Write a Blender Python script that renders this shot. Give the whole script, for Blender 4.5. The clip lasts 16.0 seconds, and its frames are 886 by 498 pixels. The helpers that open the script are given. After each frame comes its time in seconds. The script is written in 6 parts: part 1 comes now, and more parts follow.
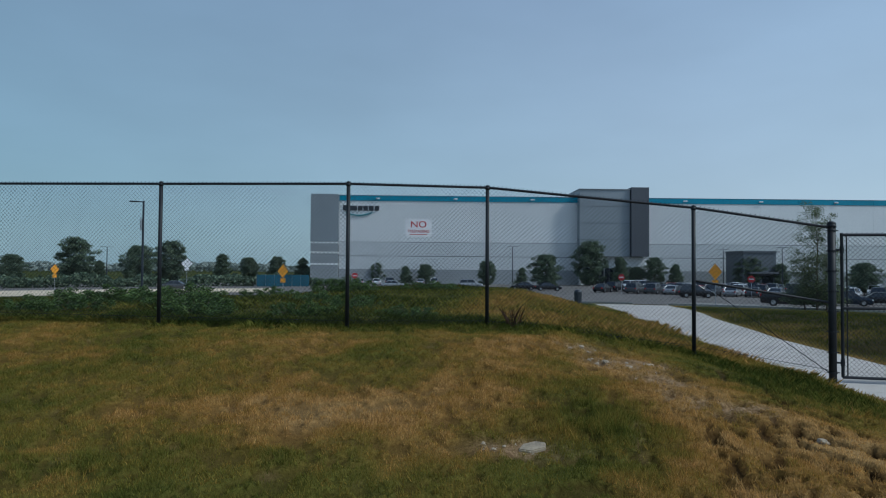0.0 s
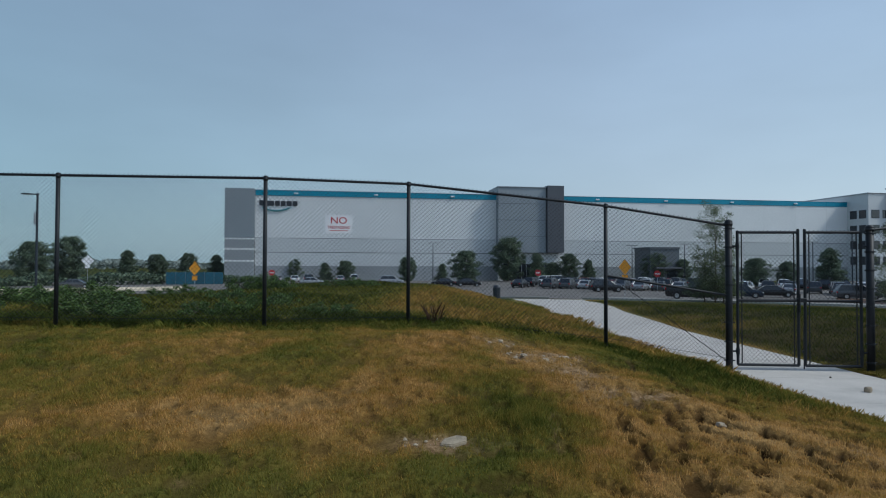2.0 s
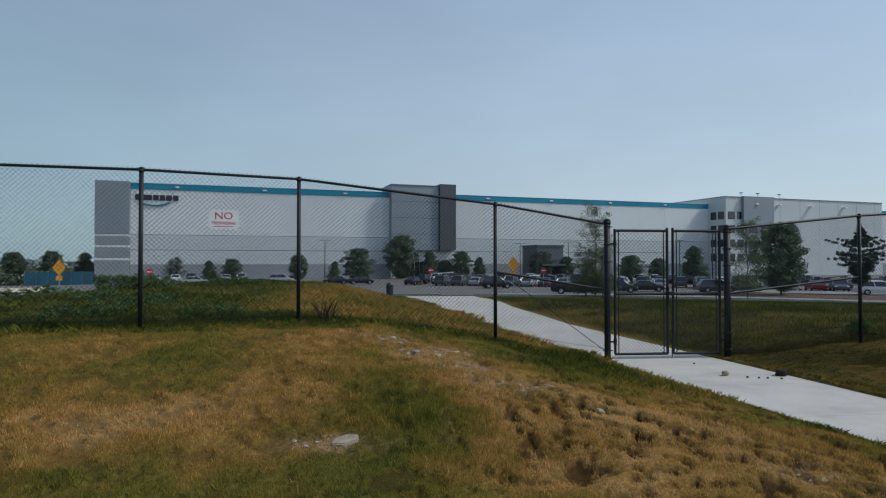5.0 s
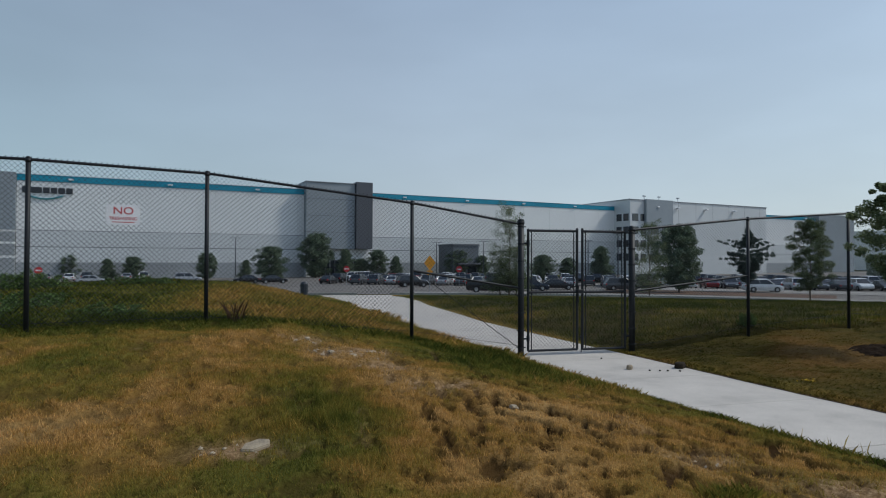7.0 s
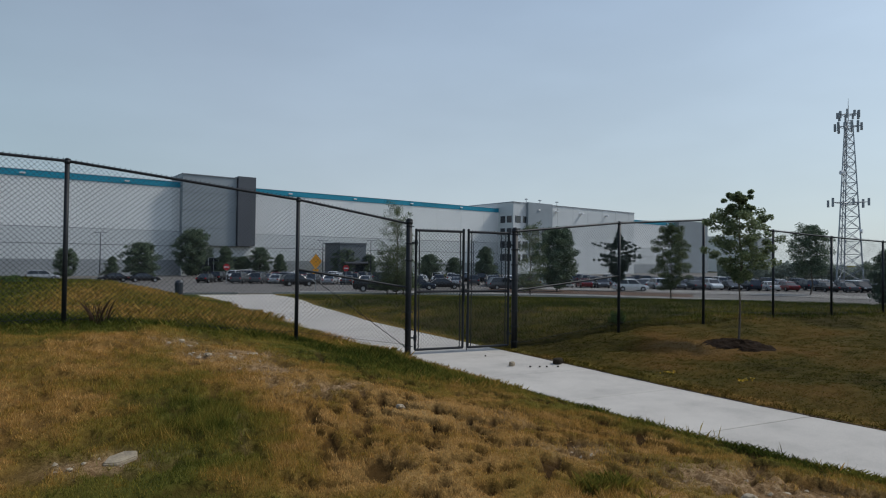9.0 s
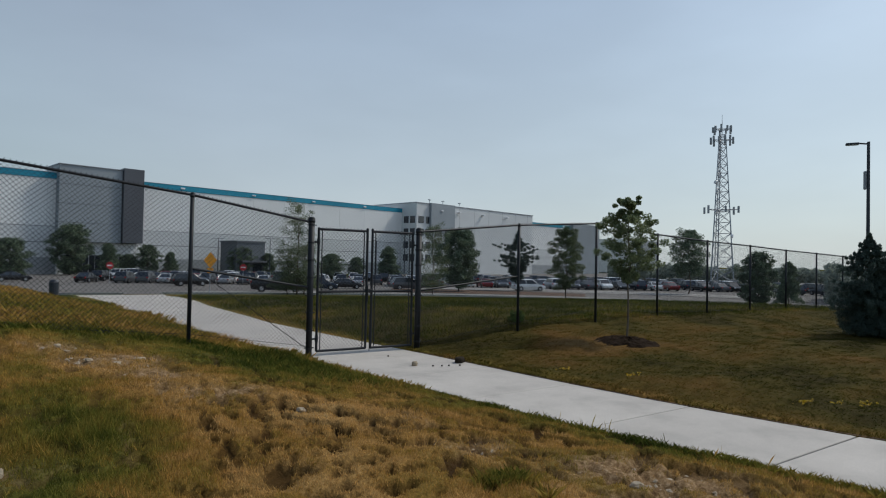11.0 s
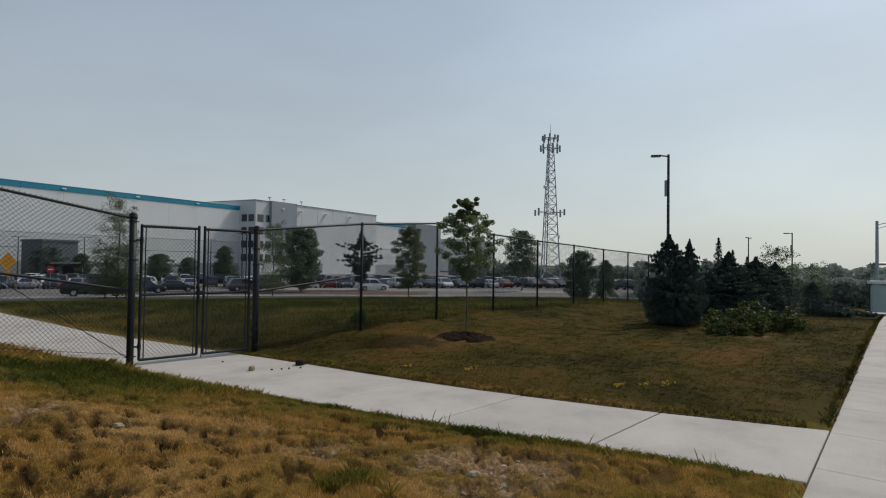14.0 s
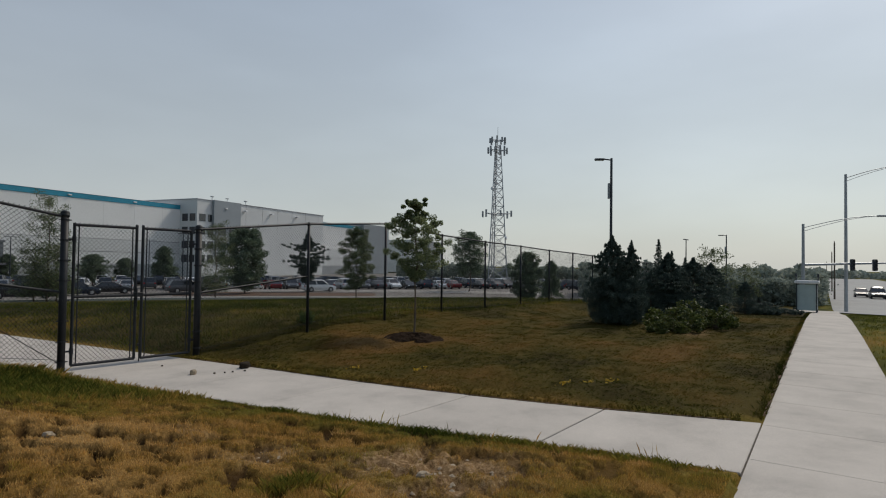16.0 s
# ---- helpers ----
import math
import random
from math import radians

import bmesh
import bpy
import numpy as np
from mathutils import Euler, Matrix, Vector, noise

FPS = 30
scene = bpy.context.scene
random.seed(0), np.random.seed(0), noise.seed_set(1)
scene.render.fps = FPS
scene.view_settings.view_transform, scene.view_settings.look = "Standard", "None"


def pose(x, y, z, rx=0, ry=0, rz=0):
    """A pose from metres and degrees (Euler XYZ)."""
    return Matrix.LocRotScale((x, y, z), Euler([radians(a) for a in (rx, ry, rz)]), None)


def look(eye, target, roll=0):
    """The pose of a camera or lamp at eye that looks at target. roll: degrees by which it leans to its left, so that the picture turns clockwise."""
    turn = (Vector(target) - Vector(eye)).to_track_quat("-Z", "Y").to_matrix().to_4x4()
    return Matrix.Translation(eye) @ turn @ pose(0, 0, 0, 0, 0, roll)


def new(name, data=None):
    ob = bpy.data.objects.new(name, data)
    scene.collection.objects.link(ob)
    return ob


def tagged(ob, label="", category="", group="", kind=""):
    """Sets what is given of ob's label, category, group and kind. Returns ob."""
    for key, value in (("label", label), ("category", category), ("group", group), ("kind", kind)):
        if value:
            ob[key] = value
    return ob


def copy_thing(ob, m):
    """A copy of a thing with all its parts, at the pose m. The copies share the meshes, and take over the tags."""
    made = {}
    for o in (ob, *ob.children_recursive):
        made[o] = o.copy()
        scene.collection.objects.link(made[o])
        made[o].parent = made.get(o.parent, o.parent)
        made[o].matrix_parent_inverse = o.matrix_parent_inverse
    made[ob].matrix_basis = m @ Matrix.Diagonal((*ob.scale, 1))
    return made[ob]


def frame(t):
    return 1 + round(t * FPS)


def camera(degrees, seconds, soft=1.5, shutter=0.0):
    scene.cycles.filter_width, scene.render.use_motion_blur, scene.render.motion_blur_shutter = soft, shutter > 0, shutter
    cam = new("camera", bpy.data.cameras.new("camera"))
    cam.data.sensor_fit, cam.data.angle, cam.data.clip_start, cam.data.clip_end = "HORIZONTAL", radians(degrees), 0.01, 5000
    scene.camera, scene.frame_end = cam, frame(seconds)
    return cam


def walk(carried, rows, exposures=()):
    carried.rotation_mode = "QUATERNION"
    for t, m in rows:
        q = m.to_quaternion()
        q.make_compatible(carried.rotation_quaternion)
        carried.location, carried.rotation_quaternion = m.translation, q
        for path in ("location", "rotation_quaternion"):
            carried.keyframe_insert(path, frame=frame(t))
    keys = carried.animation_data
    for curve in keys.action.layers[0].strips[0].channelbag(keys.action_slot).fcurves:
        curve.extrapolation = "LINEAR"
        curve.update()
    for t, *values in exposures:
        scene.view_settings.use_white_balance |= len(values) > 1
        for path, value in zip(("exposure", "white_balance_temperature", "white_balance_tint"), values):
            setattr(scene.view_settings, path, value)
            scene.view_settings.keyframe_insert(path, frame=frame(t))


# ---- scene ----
cam = camera(72.23, 16.0, 1.1)
EYE = 1.82
PATH = [
    (0.0, -0.015, -0.077, 0.011, 10.33, 1.61, -0.41),
    (0.5, -0.019, -0.084, 0.012, 8.85, 1.55, -0.37),
    (1.0, -0.021, -0.097, 0.012, 7.01, 1.47, -0.29),
    (1.5, -0.027, -0.082, 0.012, 5.07, 1.39, -0.25),
    (2.0, -0.025, -0.075, 0.013, 2.85, 1.30, -0.21),
    (2.5, -0.027, -0.081, 0.010, 0.64, 1.23, -0.13),
    (3.0, -0.023, -0.072, 0.009, -0.83, 1.19, -0.14),
    (3.5, -0.025, -0.062, 0.013, -1.96, 1.14, -0.14),
    (4.0, -0.022, -0.062, 0.008, -3.56, 1.13, -0.10),
    (6.5, -0.015, -0.041, -0.001, -13.04, 1.02, -0.10),
    (7.0, -0.012, -0.027, -0.000, -15.06, 1.00, -0.19),
    (7.5, -0.004, -0.017, -0.001, -17.21, 0.99, -0.24),
    (8.0, -0.005, -0.009, 0.001, -19.84, 0.98, -0.36),
    (8.5, -0.006, -0.006, -0.003, -22.82, 0.99, -0.52),
    (9.0, -0.011, 0.008, 0.001, -25.65, 1.01, -0.73),
    (11.3, -0.019, 0.032, 0.002, -36.75, 1.18, -1.18),
    (11.5, -0.019, 0.034, 0.002, -38.14, 1.20, -1.20),
    (12.0, -0.009, 0.040, -0.004, -40.19, 1.22, -1.19),
    (12.5, 0.001, 0.043, -0.004, -42.20, 1.22, -1.12),
    (13.0, 0.014, 0.042, -0.007, -44.41, 1.27, -1.02),
    (13.5, 0.018, 0.045, -0.008, -47.16, 1.32, -0.90),
    (14.0, 0.024, 0.045, -0.011, -49.44, 1.37, -0.80),
    (14.5, 0.023, 0.050, -0.014, -50.99, 1.41, -0.72),
    (15.0, 0.027, 0.054, -0.015, -51.97, 1.42, -0.69),
    (15.5, 0.024, 0.059, -0.017, -53.15, 1.46, -0.72),
    (16.0, 0.027, 0.061, -0.019, -54.34, 1.52, -0.78),
]
EXPOSURES = [(0.0, 0.0, 5400, 0), (2.0, 0.12, 5650, 2), (4.0, 0.14, 5800, 3), (7.0, 0.10, 6050, 5), (9.0, 0.09, 6150, 5.5), (12.5, 0.05, 6450, 6), (16.0, -0.06, 6850, 8)]
walk(cam, [(t, pose(x, y, EYE + z, 90 + pitch, roll, yaw)) for t, x, y, z, yaw, pitch, roll in PATH], EXPOSURES)

# ---- sky and sun: a bright hazy day, the sun high over the road ----
SUN_AZ, SUN_EL = radians(97.0), radians(48.0)      # compass turn from +y towards +x, height
world = bpy.data.worlds.new("hazy_sky")
scene.world = world
world.use_nodes = True
wn, wl = world.node_tree.nodes, world.node_tree.links
sky = wn.new("ShaderNodeTexSky")
sky.sky_type, sky.sun_disc = "NISHITA", False
sky.sun_elevation, sky.sun_rotation = SUN_EL, SUN_AZ
sky.air_density, sky.dust_density, sky.ozone_density, sky.altitude = 1.0, 1.0, 1.2, 200
veil = wn.new("ShaderNodeMix")          # thin even haze over the clear sky
veil.data_type = "RGBA"
tc = wn.new("ShaderNodeTexCoord")
split, thick = wn.new("ShaderNodeSeparateXYZ"), wn.new("ShaderNodeMapRange")
thick.inputs[1].default_value, thick.inputs[2].default_value = 0.0, 0.75      # thicker haze low down
thick.inputs[3].default_value, thick.inputs[4].default_value = 0.88, 0.10
wl.new(tc.outputs["Generated"], split.inputs[0])
wl.new(split.outputs["Z"], thick.inputs[0])
wl.new(thick.outputs[0], veil.inputs[0])
veil.inputs[7].default_value = (4.9, 5.18, 5.28, 1)
wl.new(sky.outputs[0], veil.inputs[6])
cloud, shade, streak = wn.new("ShaderNodeTexNoise"), wn.new("ShaderNodeMapRange"), wn.new("ShaderNodeMapping")
cloud.inputs["Scale"].default_value, cloud.inputs["Detail"].default_value = 2.2, 4
streak.inputs["Scale"].default_value = (1.0, 1.0, 3.0)
shade.inputs[1].default_value, shade.inputs[2].default_value, shade.inputs[3].default_value, shade.inputs[4].default_value = 0.3, 0.7, 0.93, 1.05
even = wn.new("ShaderNodeMix")
even.data_type, even.blend_type = "RGBA", "MULTIPLY"
even.inputs[0].default_value = 1.0
wl.new(tc.outputs["Generated"], streak.inputs[0])
wl.new(streak.outputs[0], cloud.inputs[0])
wl.new(cloud.outputs[0], shade.inputs[0])
wl.new(veil.outputs[2], even.inputs[6])
wl.new(shade.outputs[0], even.inputs[7])
toward, glow = wn.new("ShaderNodeVectorMath"), wn.new("ShaderNodeValToRGB")      # haze brightens towards the sun
toward.operation = "DOT_PRODUCT"
toward.inputs[1].default_value = (math.sin(SUN_AZ) * math.cos(SUN_EL), math.cos(SUN_AZ) * math.cos(SUN_EL), math.sin(SUN_EL))
span = wn.new("ShaderNodeMapRange")
span.inputs[1].default_value, span.inputs[2].default_value = -0.5, 0.9
glow.color_ramp.elements[0].color, glow.color_ramp.elements[1].color = (0.48, 0.575, 0.61, 1), (0.905, 0.915, 0.915, 1)
glow.color_ramp.elements[0].position, glow.color_ramp.elements[1].position = 0.05, 0.95
middle = glow.color_ramp.elements.new(0.5)
middle.color = (0.735, 0.75, 0.785, 1)
haze = wn.new("ShaderNodeMix")
haze.data_type, haze.blend_type = "RGBA", "MULTIPLY"
haze.inputs[0].default_value = 1.0
wl.new(tc.outputs["Generated"], toward.inputs[0])
wl.new(toward.outputs["Value"], span.inputs[0])
wl.new(span.outputs[0], glow.inputs[0])
wl.new(even.outputs[2], haze.inputs[6])
wl.new(glow.outputs[0], haze.inputs[7])
wl.new(haze.outputs[2], wn["Background"].inputs[0])
wn["Background"].inputs[1].default_value = 0.131
sun = new("sun", bpy.data.lights.new("sun", "SUN"))
sun.data.energy, sun.data.angle, sun.data.color = 1.9, radians(7.0), (1.0, 0.93, 0.84)
sun_way = Vector((math.sin(SUN_AZ) * math.cos(SUN_EL), math.cos(SUN_AZ) * math.cos(SUN_EL), math.sin(SUN_EL)))
sun.matrix_world = look(sun_way * 300, (0, 0, 0))


# ---- materials ----
def material(name, rough=0.7, metal=0.0, spec=0.5):
    m = bpy.data.materials.new(name)
    m.use_nodes = True
    b = m.node_tree.nodes["Principled BSDF"]
    b.inputs["Roughness"].default_value, b.inputs["Metallic"].default_value = rough, metal
    b.inputs["Specular IOR Level"].default_value = spec
    return m, m.node_tree.nodes, m.node_tree.links, b


def ramp_node(nodes, stops):
    r = nodes.new("ShaderNodeValToRGB")
    while len(r.color_ramp.elements) < len(stops):
        r.color_ramp.elements.new(0.5)
    for e, (p, c) in zip(r.color_ramp.elements, stops):
        e.position, e.color = p, (*c, 1)
    return r


def noise_node(nodes, links, scale, detail=4, rough=0.55, coords="Object", stretch=None):
    tc = nodes.new("ShaderNodeTexCoord")
    n = nodes.new("ShaderNodeTexNoise")
    n.inputs["Scale"].default_value, n.inputs["Detail"].default_value, n.inputs["Roughness"].default_value = scale, detail, rough
    if stretch:
        mp = nodes.new("ShaderNodeMapping")
        mp.inputs["Scale"].default_value = stretch
        links.new(tc.outputs[coords], mp.inputs[0])
        links.new(mp.outputs[0], n.inputs[0])
    else:
        links.new(tc.outputs[coords], n.inputs[0])
    return n


def mix_node(nodes, links, kind, fac, a, b):
    m = nodes.new("ShaderNodeMix")
    m.data_type, m.blend_type = "RGBA", kind
    for sock, v in ((0, fac), (6, a), (7, b)):
        if isinstance(v, (int, float)):
            m.inputs[sock].default_value = v
        elif isinstance(v, tuple):
            m.inputs[sock].default_value = (*v, 1)
        else:
            links.new(v, m.inputs[sock])
    return m.outputs[2]


def worn(name, col, rough=0.6, metal=0.0, scale=6.0, amount=0.25, fine=60.0, bump=0.15, dist=0.004, vary=0.0, spec=0.5, coords="Object", stretch=None, grain=0.18):
    """A colour with stains at a large scale and grain at a small one; vary: spread between objects."""
    m, n, l, b = material(name, rough, metal, spec)
    big, small = noise_node(n, l, scale, 5, 0.6, coords, stretch), noise_node(n, l, fine, 3, 0.6, coords)
    dark = tuple(c * (1 - amount) for c in col)
    lite = tuple(min(1, c * (1 + amount * 0.6)) for c in col)
    r = ramp_node(n, [(0.32, dark), (0.5, col), (0.7, lite)])
    l.new(big.outputs[0], r.inputs[0])
    g = ramp_node(n, [(0.3, (1 - grain,) * 3), (0.7, (1 + grain * 0.65,) * 3)])
    l.new(small.outputs[0], g.inputs[0])
    out = mix_node(n, l, "MULTIPLY", 1.0, r.outputs[0], g.outputs[0])
    if vary:
        oi, hsv = n.new("ShaderNodeObjectInfo"), n.new("ShaderNodeHueSaturation")
        mr = n.new("ShaderNodeMapRange")
        mr.inputs[3].default_value, mr.inputs[4].default_value = 1 - vary, 1 + vary
        l.new(oi.outputs["Random"], mr.inputs[0])
        l.new(mr.outputs[0], hsv.inputs["Value"])
        l.new(out, hsv.inputs["Color"])
        out = hsv.outputs[0]
    l.new(out, b.inputs["Base Color"])
    if bump:
        bp = n.new("ShaderNodeBump")
        bp.inputs["Strength"].default_value, bp.inputs["Distance"].default_value = bump, dist
        l.new(small.outputs[0], bp.inputs["Height"])
        l.new(bp.outputs[0], b.inputs["Normal"])
    return m


def leafy(name, dark, lite, rough=0.6, trans=0.25):
    """Leaves: every leaf its own shade, some light through."""
    m, n, l, b = material(name, rough, 0, 0.3)
    geo = n.new("ShaderNodeNewGeometry")
    r = ramp_node(n, [(0.0, dark), (0.6, tuple((a + c) / 2 for a, c in zip(dark, lite))), (1.0, lite)])
    l.new(geo.outputs["Random Per Island"], r.inputs[0])
    big = noise_node(n, l, 1.2, 2)
    g = ramp_node(n, [(0.3, (0.7, 0.75, 0.7)), (0.7, (1.2, 1.15, 1.0))])
    l.new(big.outputs[0], g.inputs[0])
    col = mix_node(n, l, "MULTIPLY", 1.0, r.outputs[0], g.outputs[0])
    l.new(col, b.inputs["Base Color"])
    t, mx = n.new("ShaderNodeBsdfTranslucent"), n.new("ShaderNodeMixShader")
    l.new(col, t.inputs[0])
    mx.inputs[0].default_value = trans
    l.new(b.outputs[0], mx.inputs[1])
    l.new(t.outputs[0], mx.inputs[2])
    l.new(mx.outputs[0], n["Material Output"].inputs[0])
    return m


def turf(name, blades, shade=1.0, spread=1.0):
    """Grass that is green or dried to straw by the attribute 'dry', with bare soil by 'bare'."""
    m, n, l, b = material(name, 0.95, 0, 0.06)
    dry, bare = n.new("ShaderNodeAttribute"), n.new("ShaderNodeAttribute")
    dry.attribute_name, bare.attribute_name = "dry", "bare"
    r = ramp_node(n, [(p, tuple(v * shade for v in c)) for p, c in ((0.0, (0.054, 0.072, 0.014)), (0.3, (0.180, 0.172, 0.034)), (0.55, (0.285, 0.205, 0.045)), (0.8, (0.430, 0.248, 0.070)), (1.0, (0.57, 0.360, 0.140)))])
    fine, big = noise_node(n, l, 22, 5, 0.7), noise_node(n, l, 1.7, 4, 0.6)
    add = n.new("ShaderNodeMath")
    add.operation = "MULTIPLY_ADD"
    add.inputs[1].default_value = 0.30
    sub = n.new("ShaderNodeMath")
    sub.operation = "SUBTRACT"
    sub.inputs[1].default_value = 0.15
    l.new(big.outputs[0], add.inputs[0])
    l.new(dry.outputs["Fac"], add.inputs[2])
    l.new(add.outputs[0], sub.inputs[0])
    l.new(sub.outputs[0], r.inputs[0])
    g = ramp_node(n, [(0.05, (1 - 0.5 * spread, 1 - 0.54 * spread, 1 - 0.6 * spread)), (0.5, (1.0, 1.0, 1.0)), (0.9, (1 + 0.6 * spread, 1 + 0.55 * spread, 1 + 0.4 * spread))] if blades else [(0.25, (0.35, 0.33, 0.31)), (0.55, (0.66, 0.65, 0.64)), (0.8, (0.95, 0.92, 0.86))])
    if blades:
        geo = n.new("ShaderNodeNewGeometry")
        l.new(geo.outputs["Random Per Island"], g.inputs[0])
    else:
        l.new(fine.outputs[0], g.inputs[0])
    col = mix_node(n, l, "MULTIPLY", 1.0, r.outputs[0], g.outputs[0])
    if not blades:
        # soil and dead grass between clumps, darkened further with the hollows' shade
        thatch_shade = n.new("ShaderNodeAttribute")
        thatch_shade.attribute_name = "thatch_shade"
        col = mix_node(n, l, "MIX", thatch_shade.outputs["Fac"], col, (0.044, 0.023, 0.007))
        soil = ramp_node(n, [(0.3, (0.095, 0.053, 0.024)), (0.52, (0.26, 0.162, 0.080)), (0.74, (0.47, 0.345, 0.205))])
        l.new(fine.outputs[0], soil.inputs[0])
        col = mix_node(n, l, "MIX", bare.outputs["Fac"], col, soil.outputs[0])
        bp = n.new("ShaderNodeBump")
        bp.inputs["Strength"].default_value, bp.inputs["Distance"].default_value = 0.8, 0.04
        l.new(fine.outputs[0], bp.inputs["Height"])
        l.new(bp.outputs[0], b.inputs["Normal"])
    else:
        t, mx = n.new("ShaderNodeBsdfTranslucent"), n.new("ShaderNodeMixShader")
        l.new(col, t.inputs[0])
        mx.inputs[0].default_value = 0.4
        l.new(b.outputs[0], mx.inputs[1])
        l.new(t.outputs[0], mx.inputs[2])
        l.new(mx.outputs[0], n["Material Output"].inputs[0])
    l.new(col, b.inputs["Base Color"])
    return m


def plain(name, col, rough=0.5, metal=0.0, emit=0.0, spec=0.5):
    m, n, l, b = material(name, rough, metal, spec)
    b.inputs["Base Color"].default_value = (*col, 1)
    if emit:
        b.inputs["Emission Color"].default_value, b.inputs["Emission Strength"].default_value = (*col, 1), emit
    return m


M_TURF, M_BLADE = turf("turf_soil", False), turf("grass_blades", True, 1.0, 0.75)
# same ramp dimmed: the far lawn's backlit look is put into its colour
M_BLADE_DIM = turf("dimmed_olive_grass_blades", True, 0.36, 0.30)
M_HOARD = worn("teal_hoarding", (0.012, 0.085, 0.13), 0.6, 0, 0.4, 0.3, 4.0, 0.1)
M_MULCH_DARK = worn("dark_mulch", (0.030, 0.019, 0.012), 1.0, 0, 9, 0.5, 45, 0.9, 0.03, spec=0.05)
M_BLADE_VERGE = turf("verge_grass_blades", True, 0.9, 0.6)
M_DEAD = worn("dead_weed", (0.075, 0.040, 0.020), 0.95, 0, 9, 0.3, 45, 0.3)
M_CONC = worn("pale_concrete", (0.50, 0.455, 0.405), 0.85, 0, 1.3, 0.17, 140, 0.25, 0.003, 0.05)
M_KERB = worn("kerb_concrete", (0.42, 0.41, 0.39), 0.85, 0, 2.0, 0.2, 80)
M_ASPH = worn("asphalt", (0.150, 0.135, 0.120), 0.9, 0, 0.25, 0.25, 30)
# lighter copy of the asphalt, with the sun's glare put into its colour
M_PALEROAD = worn("sun_glare_road", (0.33, 0.325, 0.31), 0.85, 0, 0.2, 0.15, 20)
M_LANE = worn("grey_concrete_lane", (0.25, 0.232, 0.21), 0.85, 0, 0.2, 0.2, 20)
M_CREAM = worn("cream_concrete_road", (0.66, 0.54, 0.38), 0.85, 0, 0.12, 0.25, 6)
M_BLACK = worn("black_vinyl_steel", (0.015, 0.0165, 0.020), 0.55, 0, 8, 0.3, 90, 0.1, 0.001, 0, 0.35)
M_WHITEWALL = worn("white_wall_panel", (0.80, 0.80, 0.79), 0.6, 0, 0.08, 0.05, 3.0, 0.05, 0.01, 0.015, grain=0.04)
M_PALEWALL = worn("pale_grey_wall_panel", (0.64, 0.65, 0.65), 0.6, 0, 0.08, 0.05, 3.0, 0.05, 0.01, 0.015, grain=0.04)
M_BASEWALL = worn("grey_base_panel", (0.33, 0.345, 0.355), 0.65, 0, 0.1, 0.08, 3.0, 0.05, 0.01, 0.03, grain=0.04)
M_MIDGREY = worn("slate_grey_panel", (0.30, 0.33, 0.355), 0.6, 0, 0.1, 0.08, 3.0, 0.05, 0.01, 0.03, grain=0.04)
M_LODGE = worn("dark_slate_panel", (0.125, 0.14, 0.155), 0.6, 0, 0.1, 0.08, 3.0, 0.05, 0.01, 0.05, grain=0.04)
M_DARKGREY = worn("charcoal_panel", (0.085, 0.09, 0.105), 0.55, 0, 0.1, 0.08, 3.0, 0.05, 0.01, 0.05, grain=0.04)
M_TEAL = worn("teal_parapet", (0.015, 0.27, 0.40), 0.5, 0, 0.1, 0.1, 3.0, 0.05)
M_JOINT = plain("dark_joint", (0.16, 0.165, 0.17), 0.8)
M_LOGODARK = plain("dark_sign_shape", (0.03, 0.035, 0.045), 0.5)
M_LOGOTEAL = plain("teal_sign_shape", (0.02, 0.22, 0.26), 0.5)
M_GLASS = plain("dark_glass", (0.02, 0.025, 0.032), 0.08, 0.0, 0, 0.8)
M_BARK = worn("bark", (0.13, 0.10, 0.075), 0.9, 0, 12, 0.4, 60, 0.6, 0.01)
M_MULCH = worn("brown_mulch", (0.125, 0.070, 0.042), 0.95, 0, 9, 0.5, 45, 0.9, 0.03)
M_ROCK = worn("pale_limestone", (0.36, 0.29, 0.20), 0.85, 0, 5, 0.3, 40, 0.5, 0.01, 0.2)
M_CLOD = worn("dark_clod", (0.042, 0.033, 0.024), 1.0, 0, 30, 0.5, 90, 0.8, 0.01, spec=0.08)
M_GALV = worn("galvanised_steel", (0.40, 0.42, 0.45), 0.5, 0.5, 3, 0.15, 40)
M_ANT = plain("grey_antenna", (0.30, 0.32, 0.34), 0.5)
M_BRONZE = worn("dark_bronze_paint", (0.035, 0.042, 0.055), 0.45, 0.2, 4, 0.2, 40)
M_SIGNW = worn("white_sign_plate", (0.78, 0.78, 0.80), 0.45, 0, 6, 0.06, 60, 0.05)
M_RED = plain("red_paint", (0.50, 0.03, 0.035), 0.5)
M_YELLOW = worn("amber_sign", (0.80, 0.34, 0.02), 0.5, 0, 5, 0.1, 40, 0.05)
M_TYRE = plain("rubber", (0.015, 0.015, 0.016), 0.85)
M_RIM = plain("alloy_rim", (0.45, 0.46, 0.48), 0.3, 0.9)
M_LIGHTGLASS = plain("clear_lamp_glass", (0.75, 0.78, 0.80), 0.15)
M_TAIL = plain("red_lamp_glass", (0.35, 0.01, 0.012), 0.2)
M_LEAF_OAK = leafy("oak_leaves", (0.095, 0.13, 0.070), (0.30, 0.34, 0.19), 0.5, 0.45)
# maple green lifted and blued, so its colour carries some distance haze
M_LEAF_LOT = leafy("haze_lifted_maple_leaves", (0.075, 0.115, 0.085), (0.21, 0.26, 0.175))
M_LEAF_PALE = leafy("willow_leaves", (0.08, 0.11, 0.055), (0.20, 0.23, 0.12))
M_NEEDLE = leafy("spruce_needles", (0.036, 0.062, 0.056), (0.125, 0.16, 0.145), 0.6, 0.2)
